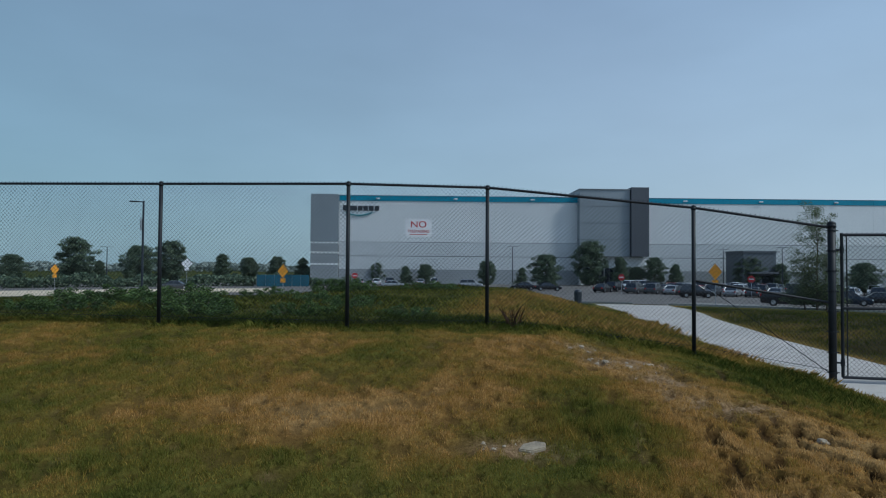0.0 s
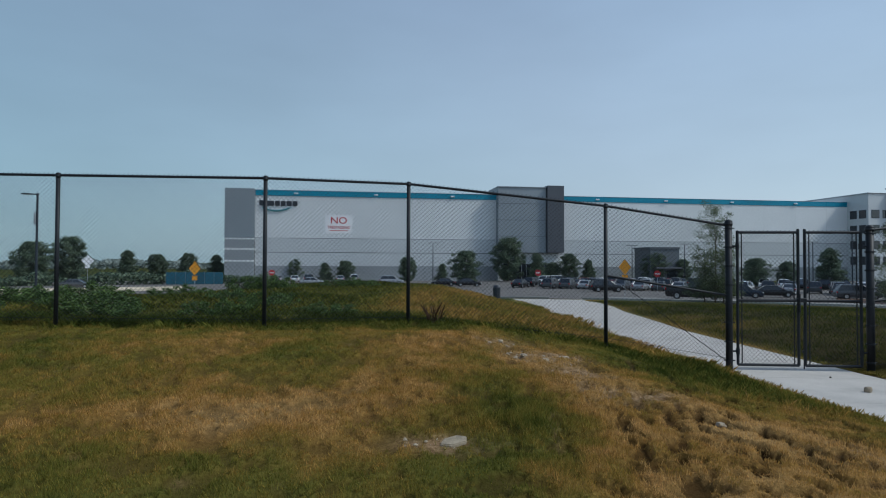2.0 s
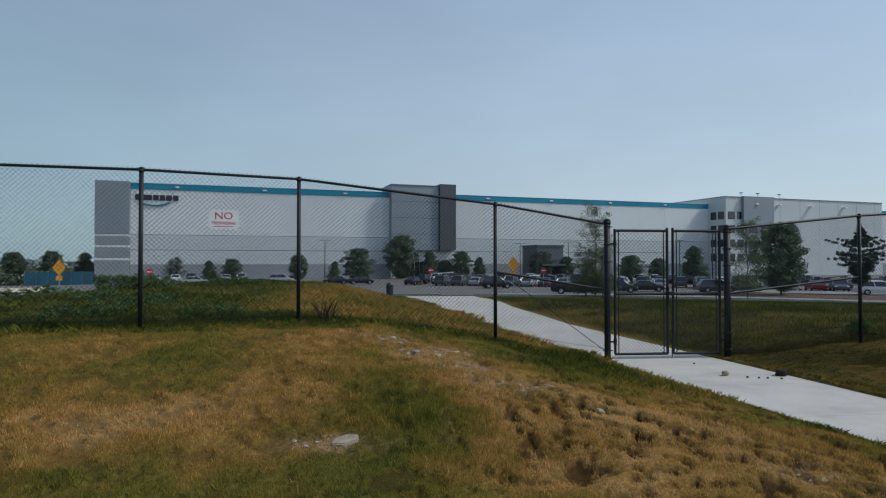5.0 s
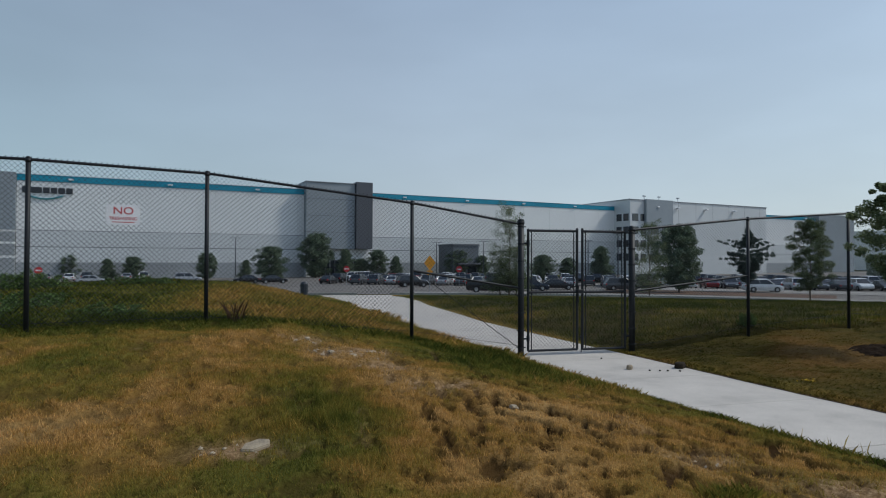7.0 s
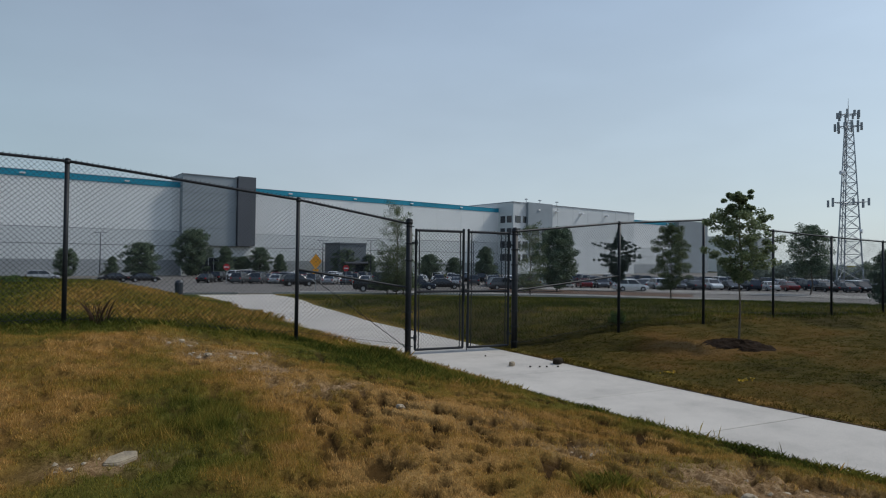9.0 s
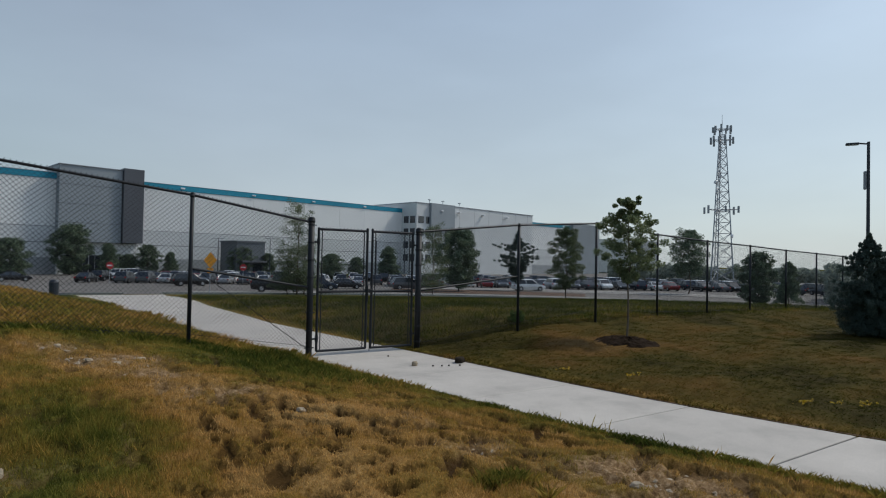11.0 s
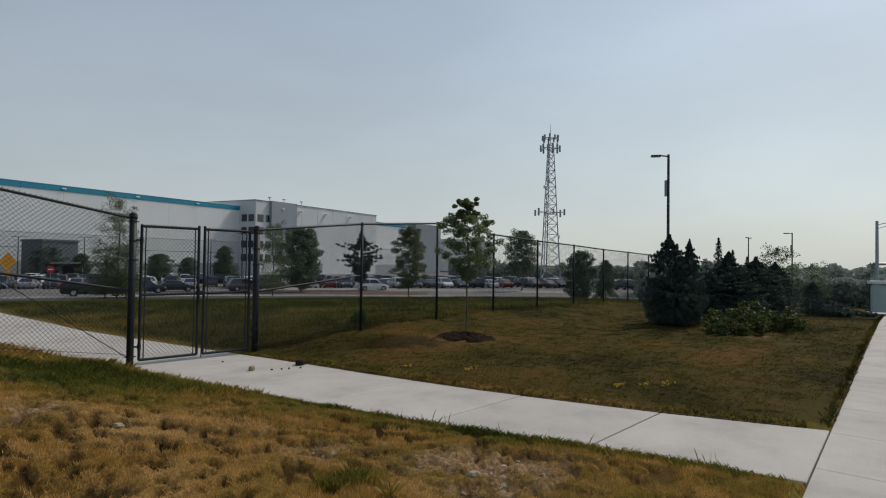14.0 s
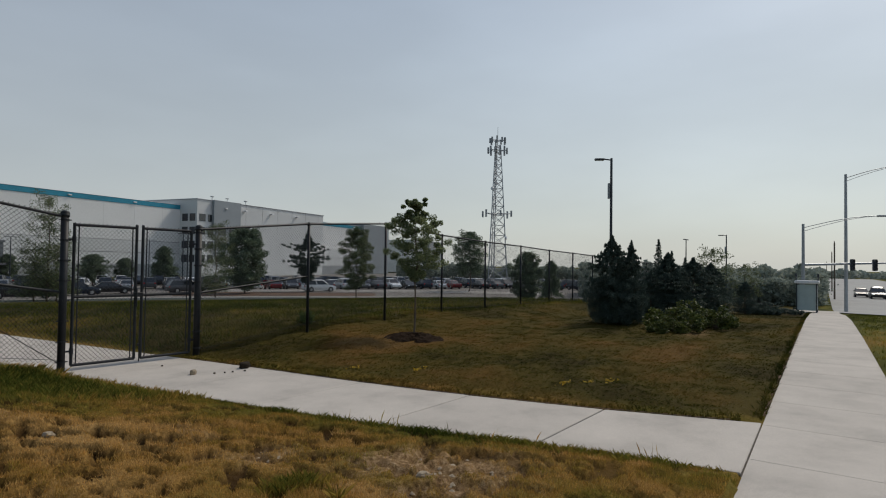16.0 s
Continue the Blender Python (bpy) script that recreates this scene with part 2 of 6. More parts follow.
M_SHRUB = leafy("shrub_leaves", (0.032, 0.052, 0.013), (0.15, 0.165, 0.045))
M_WEED = leafy("weed_leaves", (0.045, 0.088, 0.020), (0.15, 0.215, 0.058))
M_FLOWER = plain("yellow_petals", (0.75, 0.48, 0.02), 0.6)
# distance haze is put into these two pale leaf colours
M_THICKET = leafy("haze_paled_leaves", (0.22, 0.26, 0.25), (0.36, 0.40, 0.38), 0.8, 0.4)
M_FARWOOD = leafy("haze_paled_wood_leaves", (0.26, 0.30, 0.30), (0.36, 0.40, 0.40), 0.8, 0.3)
PAINTS = [plain(n, c, 0.25, 0.15, 0, 0.6) for n, c in (("white_car_paint", (0.72, 0.73, 0.74)), ("black_car_paint", (0.012, 0.012, 0.014)), ("silver_car_paint", (0.36, 0.37, 0.39)), ("grey_car_paint", (0.085, 0.09, 0.10)), ("red_car_paint", (0.15, 0.015, 0.018)), ("blue_car_paint", (0.014, 0.024, 0.042)))]


# ---- helpers for building ----
def mesh_of(bm, name):
    me = bpy.data.meshes.new(name)
    bm.normal_update()
    bm.to_mesh(me)
    bm.free()
    return me


def part(name, bm, mat, parent, label="", kind=""):
    ob = new(name, mesh_of(bm, name))
    ob.data.materials.append(mat)
    if parent is not None:
        ob.parent = parent
    return tagged(ob, label, kind=kind)


def empty(name, m=None, label="", category="", group="", kind=""):
    ob = new(name)
    ob.empty_display_size = 0.3
    if m is not None:
        ob.matrix_basis = m
    return tagged(ob, label, category, group, kind)


def box(bm, lo, hi, bevel=0.0, m=None):
    lo, hi = Vector(lo), Vector(hi)
    mid, size = (lo + hi) / 2, hi - lo
    g = bmesh.ops.create_cube(bm, size=1, matrix=Matrix.Translation(mid) @ Matrix.Diagonal((*size, 1)))
    vs = g["verts"]
    if bevel:
        es = list({e for v in vs for e in v.link_edges})
        r = bmesh.ops.bevel(bm, geom=es, offset=bevel, segments=1, affect="EDGES")
        vs = list({v for f in r["faces"] for v in f.verts} | {v for v in vs if v.is_valid})
    if m is not None:
        bmesh.ops.transform(bm, matrix=m, verts=vs)
    return vs


def rod(bm, a, b, r1, r2=None, seg=8, caps=True):
    a, b = Vector(a), Vector(b)
    d = b - a
    m = Matrix.Translation((a + b) / 2) @ d.to_track_quat("Z", "Y").to_matrix().to_4x4()
    bmesh.ops.create_cone(bm, cap_ends=caps, segments=seg, radius1=r1, radius2=r1 if r2 is None else r2, depth=d.length, matrix=m)


def array_mesh(name, verts, faces, mat, parent=None, attrs=None):
    """One mesh from arrays of equal faces."""
    me = bpy.data.meshes.new(name)
    k = faces.shape[1]
    me.vertices.add(len(verts))
    me.vertices.foreach_set("co", np.ascontiguousarray(verts, dtype=np.float32).ravel())
    me.loops.add(faces.size)
    me.loops.foreach_set("vertex_index", np.ascontiguousarray(faces, dtype=np.int32).ravel())
    me.polygons.add(len(faces))
    me.polygons.foreach_set("loop_start", np.arange(0, faces.size, k, dtype=np.int32))
    me.polygons.foreach_set("loop_total", np.full(len(faces), k, dtype=np.int32))
    me.update(calc_edges=True)
    for key, vals in (attrs or {}).items():
        at = me.attributes.new(key, "FLOAT", "POINT")
        at.data.foreach_set("value", np.ascontiguousarray(vals, dtype=np.float32))
    me.materials.append(mat)
    ob = new(name, me)
    if parent is not None:
        ob.parent = parent
    return ob


def lattice(x, y, cell, seed):
    """Smooth random field, -1 to 1."""
    x, y = np.asarray(x, float) / cell, np.asarray(y, float) / cell
    i, j = np.floor(x), np.floor(y)
    fx, fy = x - i, y - j
    fx, fy = fx * fx * (3 - 2 * fx), fy * fy * (3 - 2 * fy)

    def rnd(a, b):
        s = np.sin(a * 127.1 + b * 311.7 + seed * 74.7) * 43758.5453
        return (s - np.floor(s)) * 2 - 1
    return (rnd(i, j) * (1 - fx) + rnd(i + 1, j) * fx) * (1 - fy) + (rnd(i, j + 1) * (1 - fx) + rnd(i + 1, j + 1) * fx) * fy


def step(a, b, x):
    t = np.clip((np.asarray(x, float) - a) / (b - a), 0, 1)
    return t * t * (3 - 2 * t)


def blob(x, y, cx, cy, rx, ry):
    return np.exp(-(((x - cx) / rx) ** 2 + ((y - cy) / ry) ** 2))


# ---- the lie of the land ----
def path_left(y):
    return np.interp(y, [-1, 2.86, 5, 7, 9.3, 10.6, 15, 24, 35, 52], [6.38, 5.63, 5.13, 4.80, 4.45, 4.34, 3.72, 2.9, 2.9, 3.3])


def path_right(y):
    return np.interp(y, [-1, 1.2, 2.1, 3.0, 4.1, 5.3, 6.8, 8.0, 9.5, 10.4, 16.8, 24, 35, 52], [8.6, 8.04, 7.75, 7.50, 7.25, 7.02, 6.83, 6.72, 6.60, 6.46, 5.75, 5.9, 7.0, 9.2])


def walk_north(x):
    return 1.17 + 0.062 * (x - 8.0)


def land_base(x, y):
    d = np.hypot(x, y)
    return np.interp(d, [0, 20, 28, 36, 44, 52, 62, 75, 150, 400], [0, 0, -0.10, -0.40, -0.85, -1.2, -1.75, -2.2, -2.62, -3.0])


def land(x, y):
    x, y = np.asarray(x, float), np.asarray(y, float)
    pl, pr = path_left(y), path_right(y)
    side = pl - x
    rise = 0.20 * step(0.2, 3.2, side) + 0.58 * step(0.2, 5.4, side) * step(3.0, 10.5, y)
    rise = rise + (0.22 - 0.55 * step(8.0, 16.0, side)) * step(1.0, 8.0, side) * step(11.5, 23, y)
    rise = rise * (1 - step(25, 42, y)) * step(0.0, 2.5, y - walk_north(x))
    east = x - pr
    bank = 0.30 * step(0.3, 4.5, east) * step(1.0, 5.0, y - walk_north(x)) * step(8.6, 12.0, y) * (1 - step(16, 32, y))
    bank = bank + 0.05 * blob(x, y, 11.6, 9.1, 1.0, 0.8)
    return land_base(x, y) + rise + bank


def roughness(x, y):
    return 0.46 + 0.54 * np.minimum(1, 1.4 * blob(x, y, 3.3, 5.0, 2.3, 4.0))


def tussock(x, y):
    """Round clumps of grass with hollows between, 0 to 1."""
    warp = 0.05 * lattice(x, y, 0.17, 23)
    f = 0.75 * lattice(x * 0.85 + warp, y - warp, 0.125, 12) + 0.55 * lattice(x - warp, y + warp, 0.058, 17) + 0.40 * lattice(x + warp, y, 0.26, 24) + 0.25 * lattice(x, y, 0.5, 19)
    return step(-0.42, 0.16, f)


def hummock(x, y):
    """The tussocky unevenness of the turf."""
    near = 1 - step(14, 30, np.hypot(x, y))
    rough = roughness(x, y) * (1 - 0.35 * bareness(x, y)) * (1 - blob(x, y, -0.22, 5.0, 0.32, 0.2))
    return (~on_slab(x, y, 0.05)) * step(0.03, 0.5, np.abs(path_left(y) - x)) * near * (rough * 0.095 * tussock(x, y) + 0.022 * bareness(x, y) * lattice(x, y, 0.085, 26) + 0.020 * lattice(x, y, 0.45, 13) + 0.028 * lattice(x, y, 1.1, 2))


def land1(x, y):
    return float(land(x, y))


def on_slab(x, y, grow=0.0):
    a = (x > path_left(y) - grow) & (x < path_right(y) + grow) & (y > 0.9) & (y < 52)
    n = walk_north(x)
    b = (y < n + grow) & (y > n - 1.5 - grow) & (x > -20) & (x < 48)
    return a | b


def dryness(x, y):
    """0 green, 1 straw."""
    d = 0.57 + 0.22 * lattice(x, y, 1.9, 3) + 0.17 * lattice(x, y, 0.6, 5) + 0.06 * lattice(x, y, 0.2, 6)
    side = path_left(y) - x
    west = step(0, 0.6, side)
    d = d + 0.27 * west * blob(x, y, 2.6, 5.0, 2.4, 3.4) + 0.22 * blob(x, y, -1.2, 6.0, 1.6, 0.8) + 0.22 * blob(x, y, -3.3, 5.6, 1.3, 0.5) + 0.25 * blob(x, y, -0.2, 8.6, 1.5, 1.2)
    d = d - 0.30 * blob(x, y, 0.35, 5.6, 0.75, 1.1) - 0.16 * blob(x, y, 0.2, 3.7, 1.3, 0.8) - 0.25 * blob(x, y, 0.1, 7.2, 0.5, 0.8) - 0.10 * step(-1.5, -6, x) * west - 0.04 * step(1.3, 0.0, x) * west - 0.5 * blob(x, y, 2.87, 3.32, 0.24, 0.15) - 0.3 * blob(x, y, 2.9, 2.95, 0.12, 0.12) - 0.35 * blob(x, y, 5.2, 3.6, 0.25, 0.6)
    d = d - 0.28 * west * (1 - step(0.12, 0.8, side)) * step(2.2, 4.5, y) - 0.30 * west * (1 - step(9.2, 7.6, y)) * step(-3, 3, x)
    d = d - 0.30 * step(9.2, 10.2, y) * west * (1 - step(-1, 3.5, x) * 0.2) + (0.46 * step(-3.0, -0.6, x) - 0.04) * step(10.4, 11.6, y) * west * (1 - step(34, 45, y))
    d = d - 0.04 * blob(x, y, -2.6, 4.2, 2.2, 0.7) - 0.62 * west * blob(x, y, 2.9, 8.5, 1.4, 1.5) + 0.16 * blob(x, y, -1.6, 5.3, 1.5, 0.7)
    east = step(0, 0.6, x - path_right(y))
    # greener turf, lowered further to darken the backlit far lawn
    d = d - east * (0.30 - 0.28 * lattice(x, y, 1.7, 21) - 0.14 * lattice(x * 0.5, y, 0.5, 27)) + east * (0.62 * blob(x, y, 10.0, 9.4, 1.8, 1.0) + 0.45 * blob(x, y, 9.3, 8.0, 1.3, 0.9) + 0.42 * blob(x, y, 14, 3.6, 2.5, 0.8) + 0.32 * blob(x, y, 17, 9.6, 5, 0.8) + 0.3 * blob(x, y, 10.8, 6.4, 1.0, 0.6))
    d = d - 0.12 * step(14, 24, np.hypot(x, y)) * (1 - blob(x, y, 1.0, 18, 4, 9))
    return np.clip(d, 0.02, 1)


def bareness(x, y):
    b = 1.0 * blob(x, y, 0.38, 9.09, 0.40, 0.28) + 1.2 * blob(x, y, 0.75, 8.06, 0.42, 0.36) + 1.1 * blob(x, y, 1.22, 8.41, 0.3, 0.25) + 1.1 * blob(x, y, 1.32, 7.38, 0.34, 0.36) + 1.0 * blob(x, y, 1.51, 6.69, 0.3, 0.3) + 0.8 * blob(x, y, 2.02, 6.61, 0.3, 0.25) + 1.1 * blob(x, y, -0.36, 5.0, 0.42, 0.18)
    b = b + 0.7 * blob(x, y, 3.37, 4.18, 0.45, 0.4) + 0.5 * blob(x, y, 3.4, 5.4, 0.4, 0.3) + 1.25 * blob(x, y, 4.2, 2.9, 0.75, 0.5) + 0.9 * blob(x, y, 3.98, 3.4, 0.45, 0.3) + 0.9 * blob(x, y, 17.5, 4.15, 0.8, 0.3)
    b = b * np.clip(0.85 + 0.75 * lattice(x, y, 0.24, 8) + 0.55 * lattice(x, y, 0.09, 10), 0, 1.4) + 0.5 * np.clip(lattice(x, y, 0.35, 9) - 0.72, 0, 1) * 3 * step(0.5, 1.5, path_left(y) - x)
    return np.clip(b, 0, 1)


def grid_lines(near, fine, far, grow):
    """Grid lines, close together in the near range and wider and wider out to the horizon."""
    a = list(np.arange(near[0], near[1] + 1e-6, fine))
    s, x = fine, near[1]
    while x < far:
        s *= grow
        x += s
        a.append(x)
    s, x = fine, near[0]
    while x > -far:
        s *= grow
        x -= s
        a.insert(0, x)
    return np.array(a)


def build_ground():
    gx, gy = grid_lines((-6.5, 6.2), 0.042, 3500, 1.07), grid_lines((1.8, 10.8), 0.042, 3500, 1.07)
    X, Y = np.meshgrid(gx, gy)
    x, y = X.ravel(), Y.ravel()
    z = land(x, y)
    z = z + hummock(x, y)
    z = z - on_slab(x, y, -0.02) * 0.10
    nx, ny = len(gx), len(gy)
    i = (np.arange(ny - 1)[:, None] * nx + np.arange(nx - 1)[None, :]).ravel()
    faces = np.stack([i, i + 1, i + nx + 1, i + nx], -1)
    # last attribute, shade as colour: hollows west of the path, the whole far lawn
    ob = array_mesh("ground", np.stack([x, y, z], -1), faces, M_TURF, None, {"dry": dryness(x, y), "bare": bareness(x, y), "thatch_shade": (1 - step(0.3, 0.92, tussock(x, y))) * roughness(x, y) * (x < path_left(y)) * (y < 10.6) * (y > 1.5) + 0.62 * step(0.0, 0.4, x - path_right(y)) * (1 - step(40, 50, y)) * (y > walk_north(x))})
    for p in ob.data.polygons:
        p.use_smooth = True
    return tagged(ob, "dry patchy mown lawn over a low mound", "ground", kind="structure")


build_ground()


# ---- paving: concrete slabs with joints ----
def slab_bm(corners, thick=0.12, gap=0.006, edge=0.012):
    """A slab from its four ground corners, a little proud of the soil."""
    bm = bmesh.new()
    c = sum((Vector(p) for p in corners), Vector()) / 4
    top = []
    for p in corners:
        p = Vector(p)
        p = p + (c - p).normalized() * gap
        top.append(p)
    ring0 = [bm.verts.new((p.x, p.y, p.z - thick)) for p in top]
    ring1 = [bm.verts.new((p.x, p.y, p.z - 0.008)) for p in top]
    ring2 = [bm.verts.new(p + (c - p).normalized() * edge) for p in top]
    for a, b in ((ring0, ring1), (ring1, ring2)):
        for k in range(4):
            bm.faces.new((a[k], a[(k + 1) % 4], b[(k + 1) % 4], b[k]))
    bm.faces.new(ring2)
    bmesh.ops.recalc_face_normals(bm, faces=bm.faces)
    return bm


def build_paving():
    path = empty("pavement", None, "pale concrete footpath leading through the gate", "footpath", kind="structure")
    ys = [1.17, 2.90]
    while ys[-1] < 50:
        ys.append(ys[-1] + 1.78)
    for a, b in zip(ys, ys[1:]):
        pts = []
        for y, f in ((a, path_left), (a, path_right), (b, path_right), (b, path_left)):
            x = float(f(y))
            yy = y if y > 1.2 else float(walk_north(x)) + 0.004
            pts.append((x, yy, float(land_base(x, yy)) + 0.004))
        part("slab", slab_bm(pts, gap=0.016 if a < 3 else 0.002, edge=0.012 if a < 3 else 0.006), M_CONC, path)
    side = empty("pavement", None, "pale concrete sidewalk along the road", "sidewalk", kind="structure")
    xs = np.arange(-10.05, 48, 1.5)
    for a, b in zip(xs, xs[1:]):
        pts = [(x, float(walk_north(x)) - w, float(land_base(x, walk_north(x) - w)) + 0.004) for x, w in ((a, 1.5), (b, 1.5), (b, 0), (a, 0))]
        part("slab", slab_bm(pts, gap=0.002, edge=0.006), M_CONC, side)


build_paving()


def sheet(name, pts_a, pts_b, lift, mat, label, category, cuts=6):
    """A strip of ground cover between two lines in plan, lying on the land."""
    vs, fs = [], []
    n = len(pts_a)
    for (ax, ay), (bx, by) in zip(pts_a, pts_b):
        for k in range(cuts + 1):
            x, y = ax + (bx - ax) * k / cuts, ay + (by - ay) * k / cuts
            vs.append((x, y, land1(x, y) + lift))
    for i in range(n - 1):
        for k in range(cuts):
            a = i * (cuts + 1) + k
            fs.append((a, a + 1, a + cuts + 2, a + cuts + 1))
    return tagged(array_mesh(name, np.array(vs), np.array(fs), mat), label, category, kind="structure")


def polar(d, az):
    return d * math.sin(radians(az)), d * math.cos(radians(az))


LOT_AZ = np.arange(-62, 82.1, 3.0)


def lot_edge(az):
    return float(np.interp(az, [-62, -25, -5, 10, 40, 60, 82], [80, 78, 64, 56, 56, 57, 70]))


sheet("parking_lot", [polar(lot_edge(a), a) for a in LOT_AZ], [polar(156 if a < 30 else 330, a) for a in LOT_AZ], 0.04, M_ASPH, "grey asphalt car park in front of the warehouse", "parking lot", 70)


def build_kerb():
    k = empty("kerb", None, "pale concrete kerb along the car park", "kerb", kind="structure")
    for a, b in zip(LOT_AZ, LOT_AZ[1:]):
        if 4 < a < 8:
            continue
        bm = bmesh.new()
        (x0, y0), (x1, y1) = polar(lot_edge(a), a), polar(lot_edge(b), b)
        v = [bm.verts.new((x, y, land1(x, y) + h)) for x, y in ((x0, y0), (x1, y1)) for h in (-0.1, 0.16)]
        w = [bm.verts.new((x, y, land1(x, y) + h)) for x, y in (polar(lot_edge(a) + 0.5, a), polar(lot_edge(b) + 0.5, b)) for h in (-0.1, 0.14)]
        for q in ((v[0], v[2], v[3], v[1]), (v[1], v[3], w[3], w[1]), (w[1], w[3], w[2], w[0])):
            bm.faces.new(q)
        part("kerbstone", bm, M_KERB, k)


build_kerb()
# the public road beyond the sidewalk and the service road west of the car park
sheet("road", [(x, walk_north(x) - 7.0) for x in np.arange(-60, 420, 12.0)], [(x, walk_north(x) - 22.0) for x in np.arange(-60, 420, 12.0)], 0.04, M_ASPH, "wide grey asphalt road beside the sidewalk", "road", 5)
sheet("road", [(x, walk_north(x) - 1.3 - 5.0 * float(step(47, 43, x))) for x in np.arange(41, 420, 6.0)], [(x, walk_north(x) - 24.0) for x in np.arange(41, 420, 6.0)], 0.06, M_PALEROAD, "road junction past the bus shelter, sun glare in its pale colour", "road", 6)
sheet("service_road", [polar(86 + 0.25 * (a + 62), a) for a in np.arange(-62, -23, 3.0)], [polar(112, a) for a in np.arange(-62, -23, 3.0)], 0.09, M_CREAM, "pale concrete service road west of the car park", "road", 4)
sheet("mulch_bed", [polar(74.0, a) for a in np.arange(30, 49, 2.0)], [polar(86.0 - 0.2 * (a - 30), a) for a in np.arange(30, 49, 2.0)], 0.12, M_MULCH, "reddish-brown mulch strip beside the car park lane", "mulch", 8)
sheet("service_lane", [polar(62.0, a) for a in np.arange(12, 70, 3.0)], [polar(73.5, a) for a in np.arange(12, 70, 3.0)], 0.09, M_LANE, "pale concrete lane along the car park edge", "road", 6)
sheet("service_lane", [polar(86.5, a) for a in np.arange(31, 66, 3.0)], [polar(96, a) for a in np.arange(31, 66, 3.0)], 0.10, M_LANE, "pale concrete lane in front of the parked cars", "road", 6)
ys = np.arange(1.5, 10.5, 0.25)
sheet("edging_soil", [(path_right(y) + 0.0, y) for y in ys], [(path_right(y) + 0.035, y) for y in ys], 0.012, M_MULCH, "dark soil line along the path edge", "soil", 1)
xs = np.arange(8.4, 34, 0.5)
sheet("edging_soil", [(x, walk_north(x)) for x in xs], [(x, walk_north(x) + 0.035) for x in xs], 0.012, M_MULCH, "dark soil line along the sidewalk edge", "soil", 1)


# ---- chain-link fence and double gate ----
POSTS_WEST = [(-16.2, 8.86, 0.96), (-13.2, 9.02, 0.93), (-10.1, 9.18, 0.87), (-6.75, 9.42, 0.79), (-3.43, 9.70, 0.77), (-1.15, 10.42, 0.76), (2.29, 10.68, 0.40), (4.42, 10.74, 0.03)]
TOP_WEST = [3.30, 3.28, 3.26, 3.23, 3.21, 3.20, 2.84, 2.50]


def east_post(k):
    x = float(np.interp(k, [0, 4, 7, 14], [6.735, 18.70, 28.05, 50.0]))
    return x, 10.66 + 0.077 * (x - 6.70)


def diamond_wires(L, v0, v1, rise, pitch=0.072, r=0.0038):
    """Woven wire as two crossed sets of thin bars in a panel L long; bottom and top lines rise along it."""
    vs, fs = [], []
    H = v1 - v0
    for s in (1, -1):
        c = -H if s > 0 else 0.0
        while c < (L if s > 0 else L + H):
            ends = []
            u0, w0 = (c, 0.0)
            u1 = c + s * H
            a, b = sorted((u0, u1))
            a2, b2 = max(a, 0.0), min(b, L)
            if b2 - a2 > 0.01:
                for u in (a2, b2):
                    ends.append((u, (u - c) * s))
                base = len(vs)
                for u, w in ends:
                    z = v0 + w + rise * u / L
                    for dy, dz in ((-r, 0), (0, r), (r, 0), (0, -r)):
                        vs.append((u, dy + s * 0.0015, z + dz))
                for k in range(4):
                    fs.append((base + k, base + (k + 1) % 4, base + 4 + (k + 1) % 4, base + 4 + k))
            c += pitch
    return np.array(vs), np.array(fs)


def knuckles(bm, L, z0, rise, pitch=0.072):
    """The twisted wire ends that stand above the rail."""
    n = int(L / pitch)
    for k in range(n):
        u = (k + 0.5) * pitch
        z = z0 + rise * u / L
        rod(bm, (u - 0.008, 0, z), (u + 0.006, 0, z + 0.024), 0.006, 0.004, 4)


def frame_pose(a, b):
    return Matrix.Translation((a[0], a[1], 0)) @ Matrix.Rotation(math.atan2(b[1] - a[1], b[0] - a[0]), 4, "Z")


def post_part(fence, x, y, z0, z1, r, label=""):
    bm = bmesh.new()
    rod(bm, (x, y, z0 - 0.25), (x, y, z1), r, seg=14)
    bmesh.ops.create_uvsphere(bm, u_segments=12, v_segments=6, radius=r * 1.15, matrix=Matrix.Translation((x, y, z1)) @ Matrix.Diagonal((1, 1, 0.7, 1)))
    rod(bm, (x, y, z1 - 0.06), (x, y, z1 - 0.01), r * 1.18, seg=14)
    ob = part("post", bm, M_BLACK, fence, label)
    for p in ob.data.polygons:
        p.use_smooth = len(p.vertices) == 4
    return ob


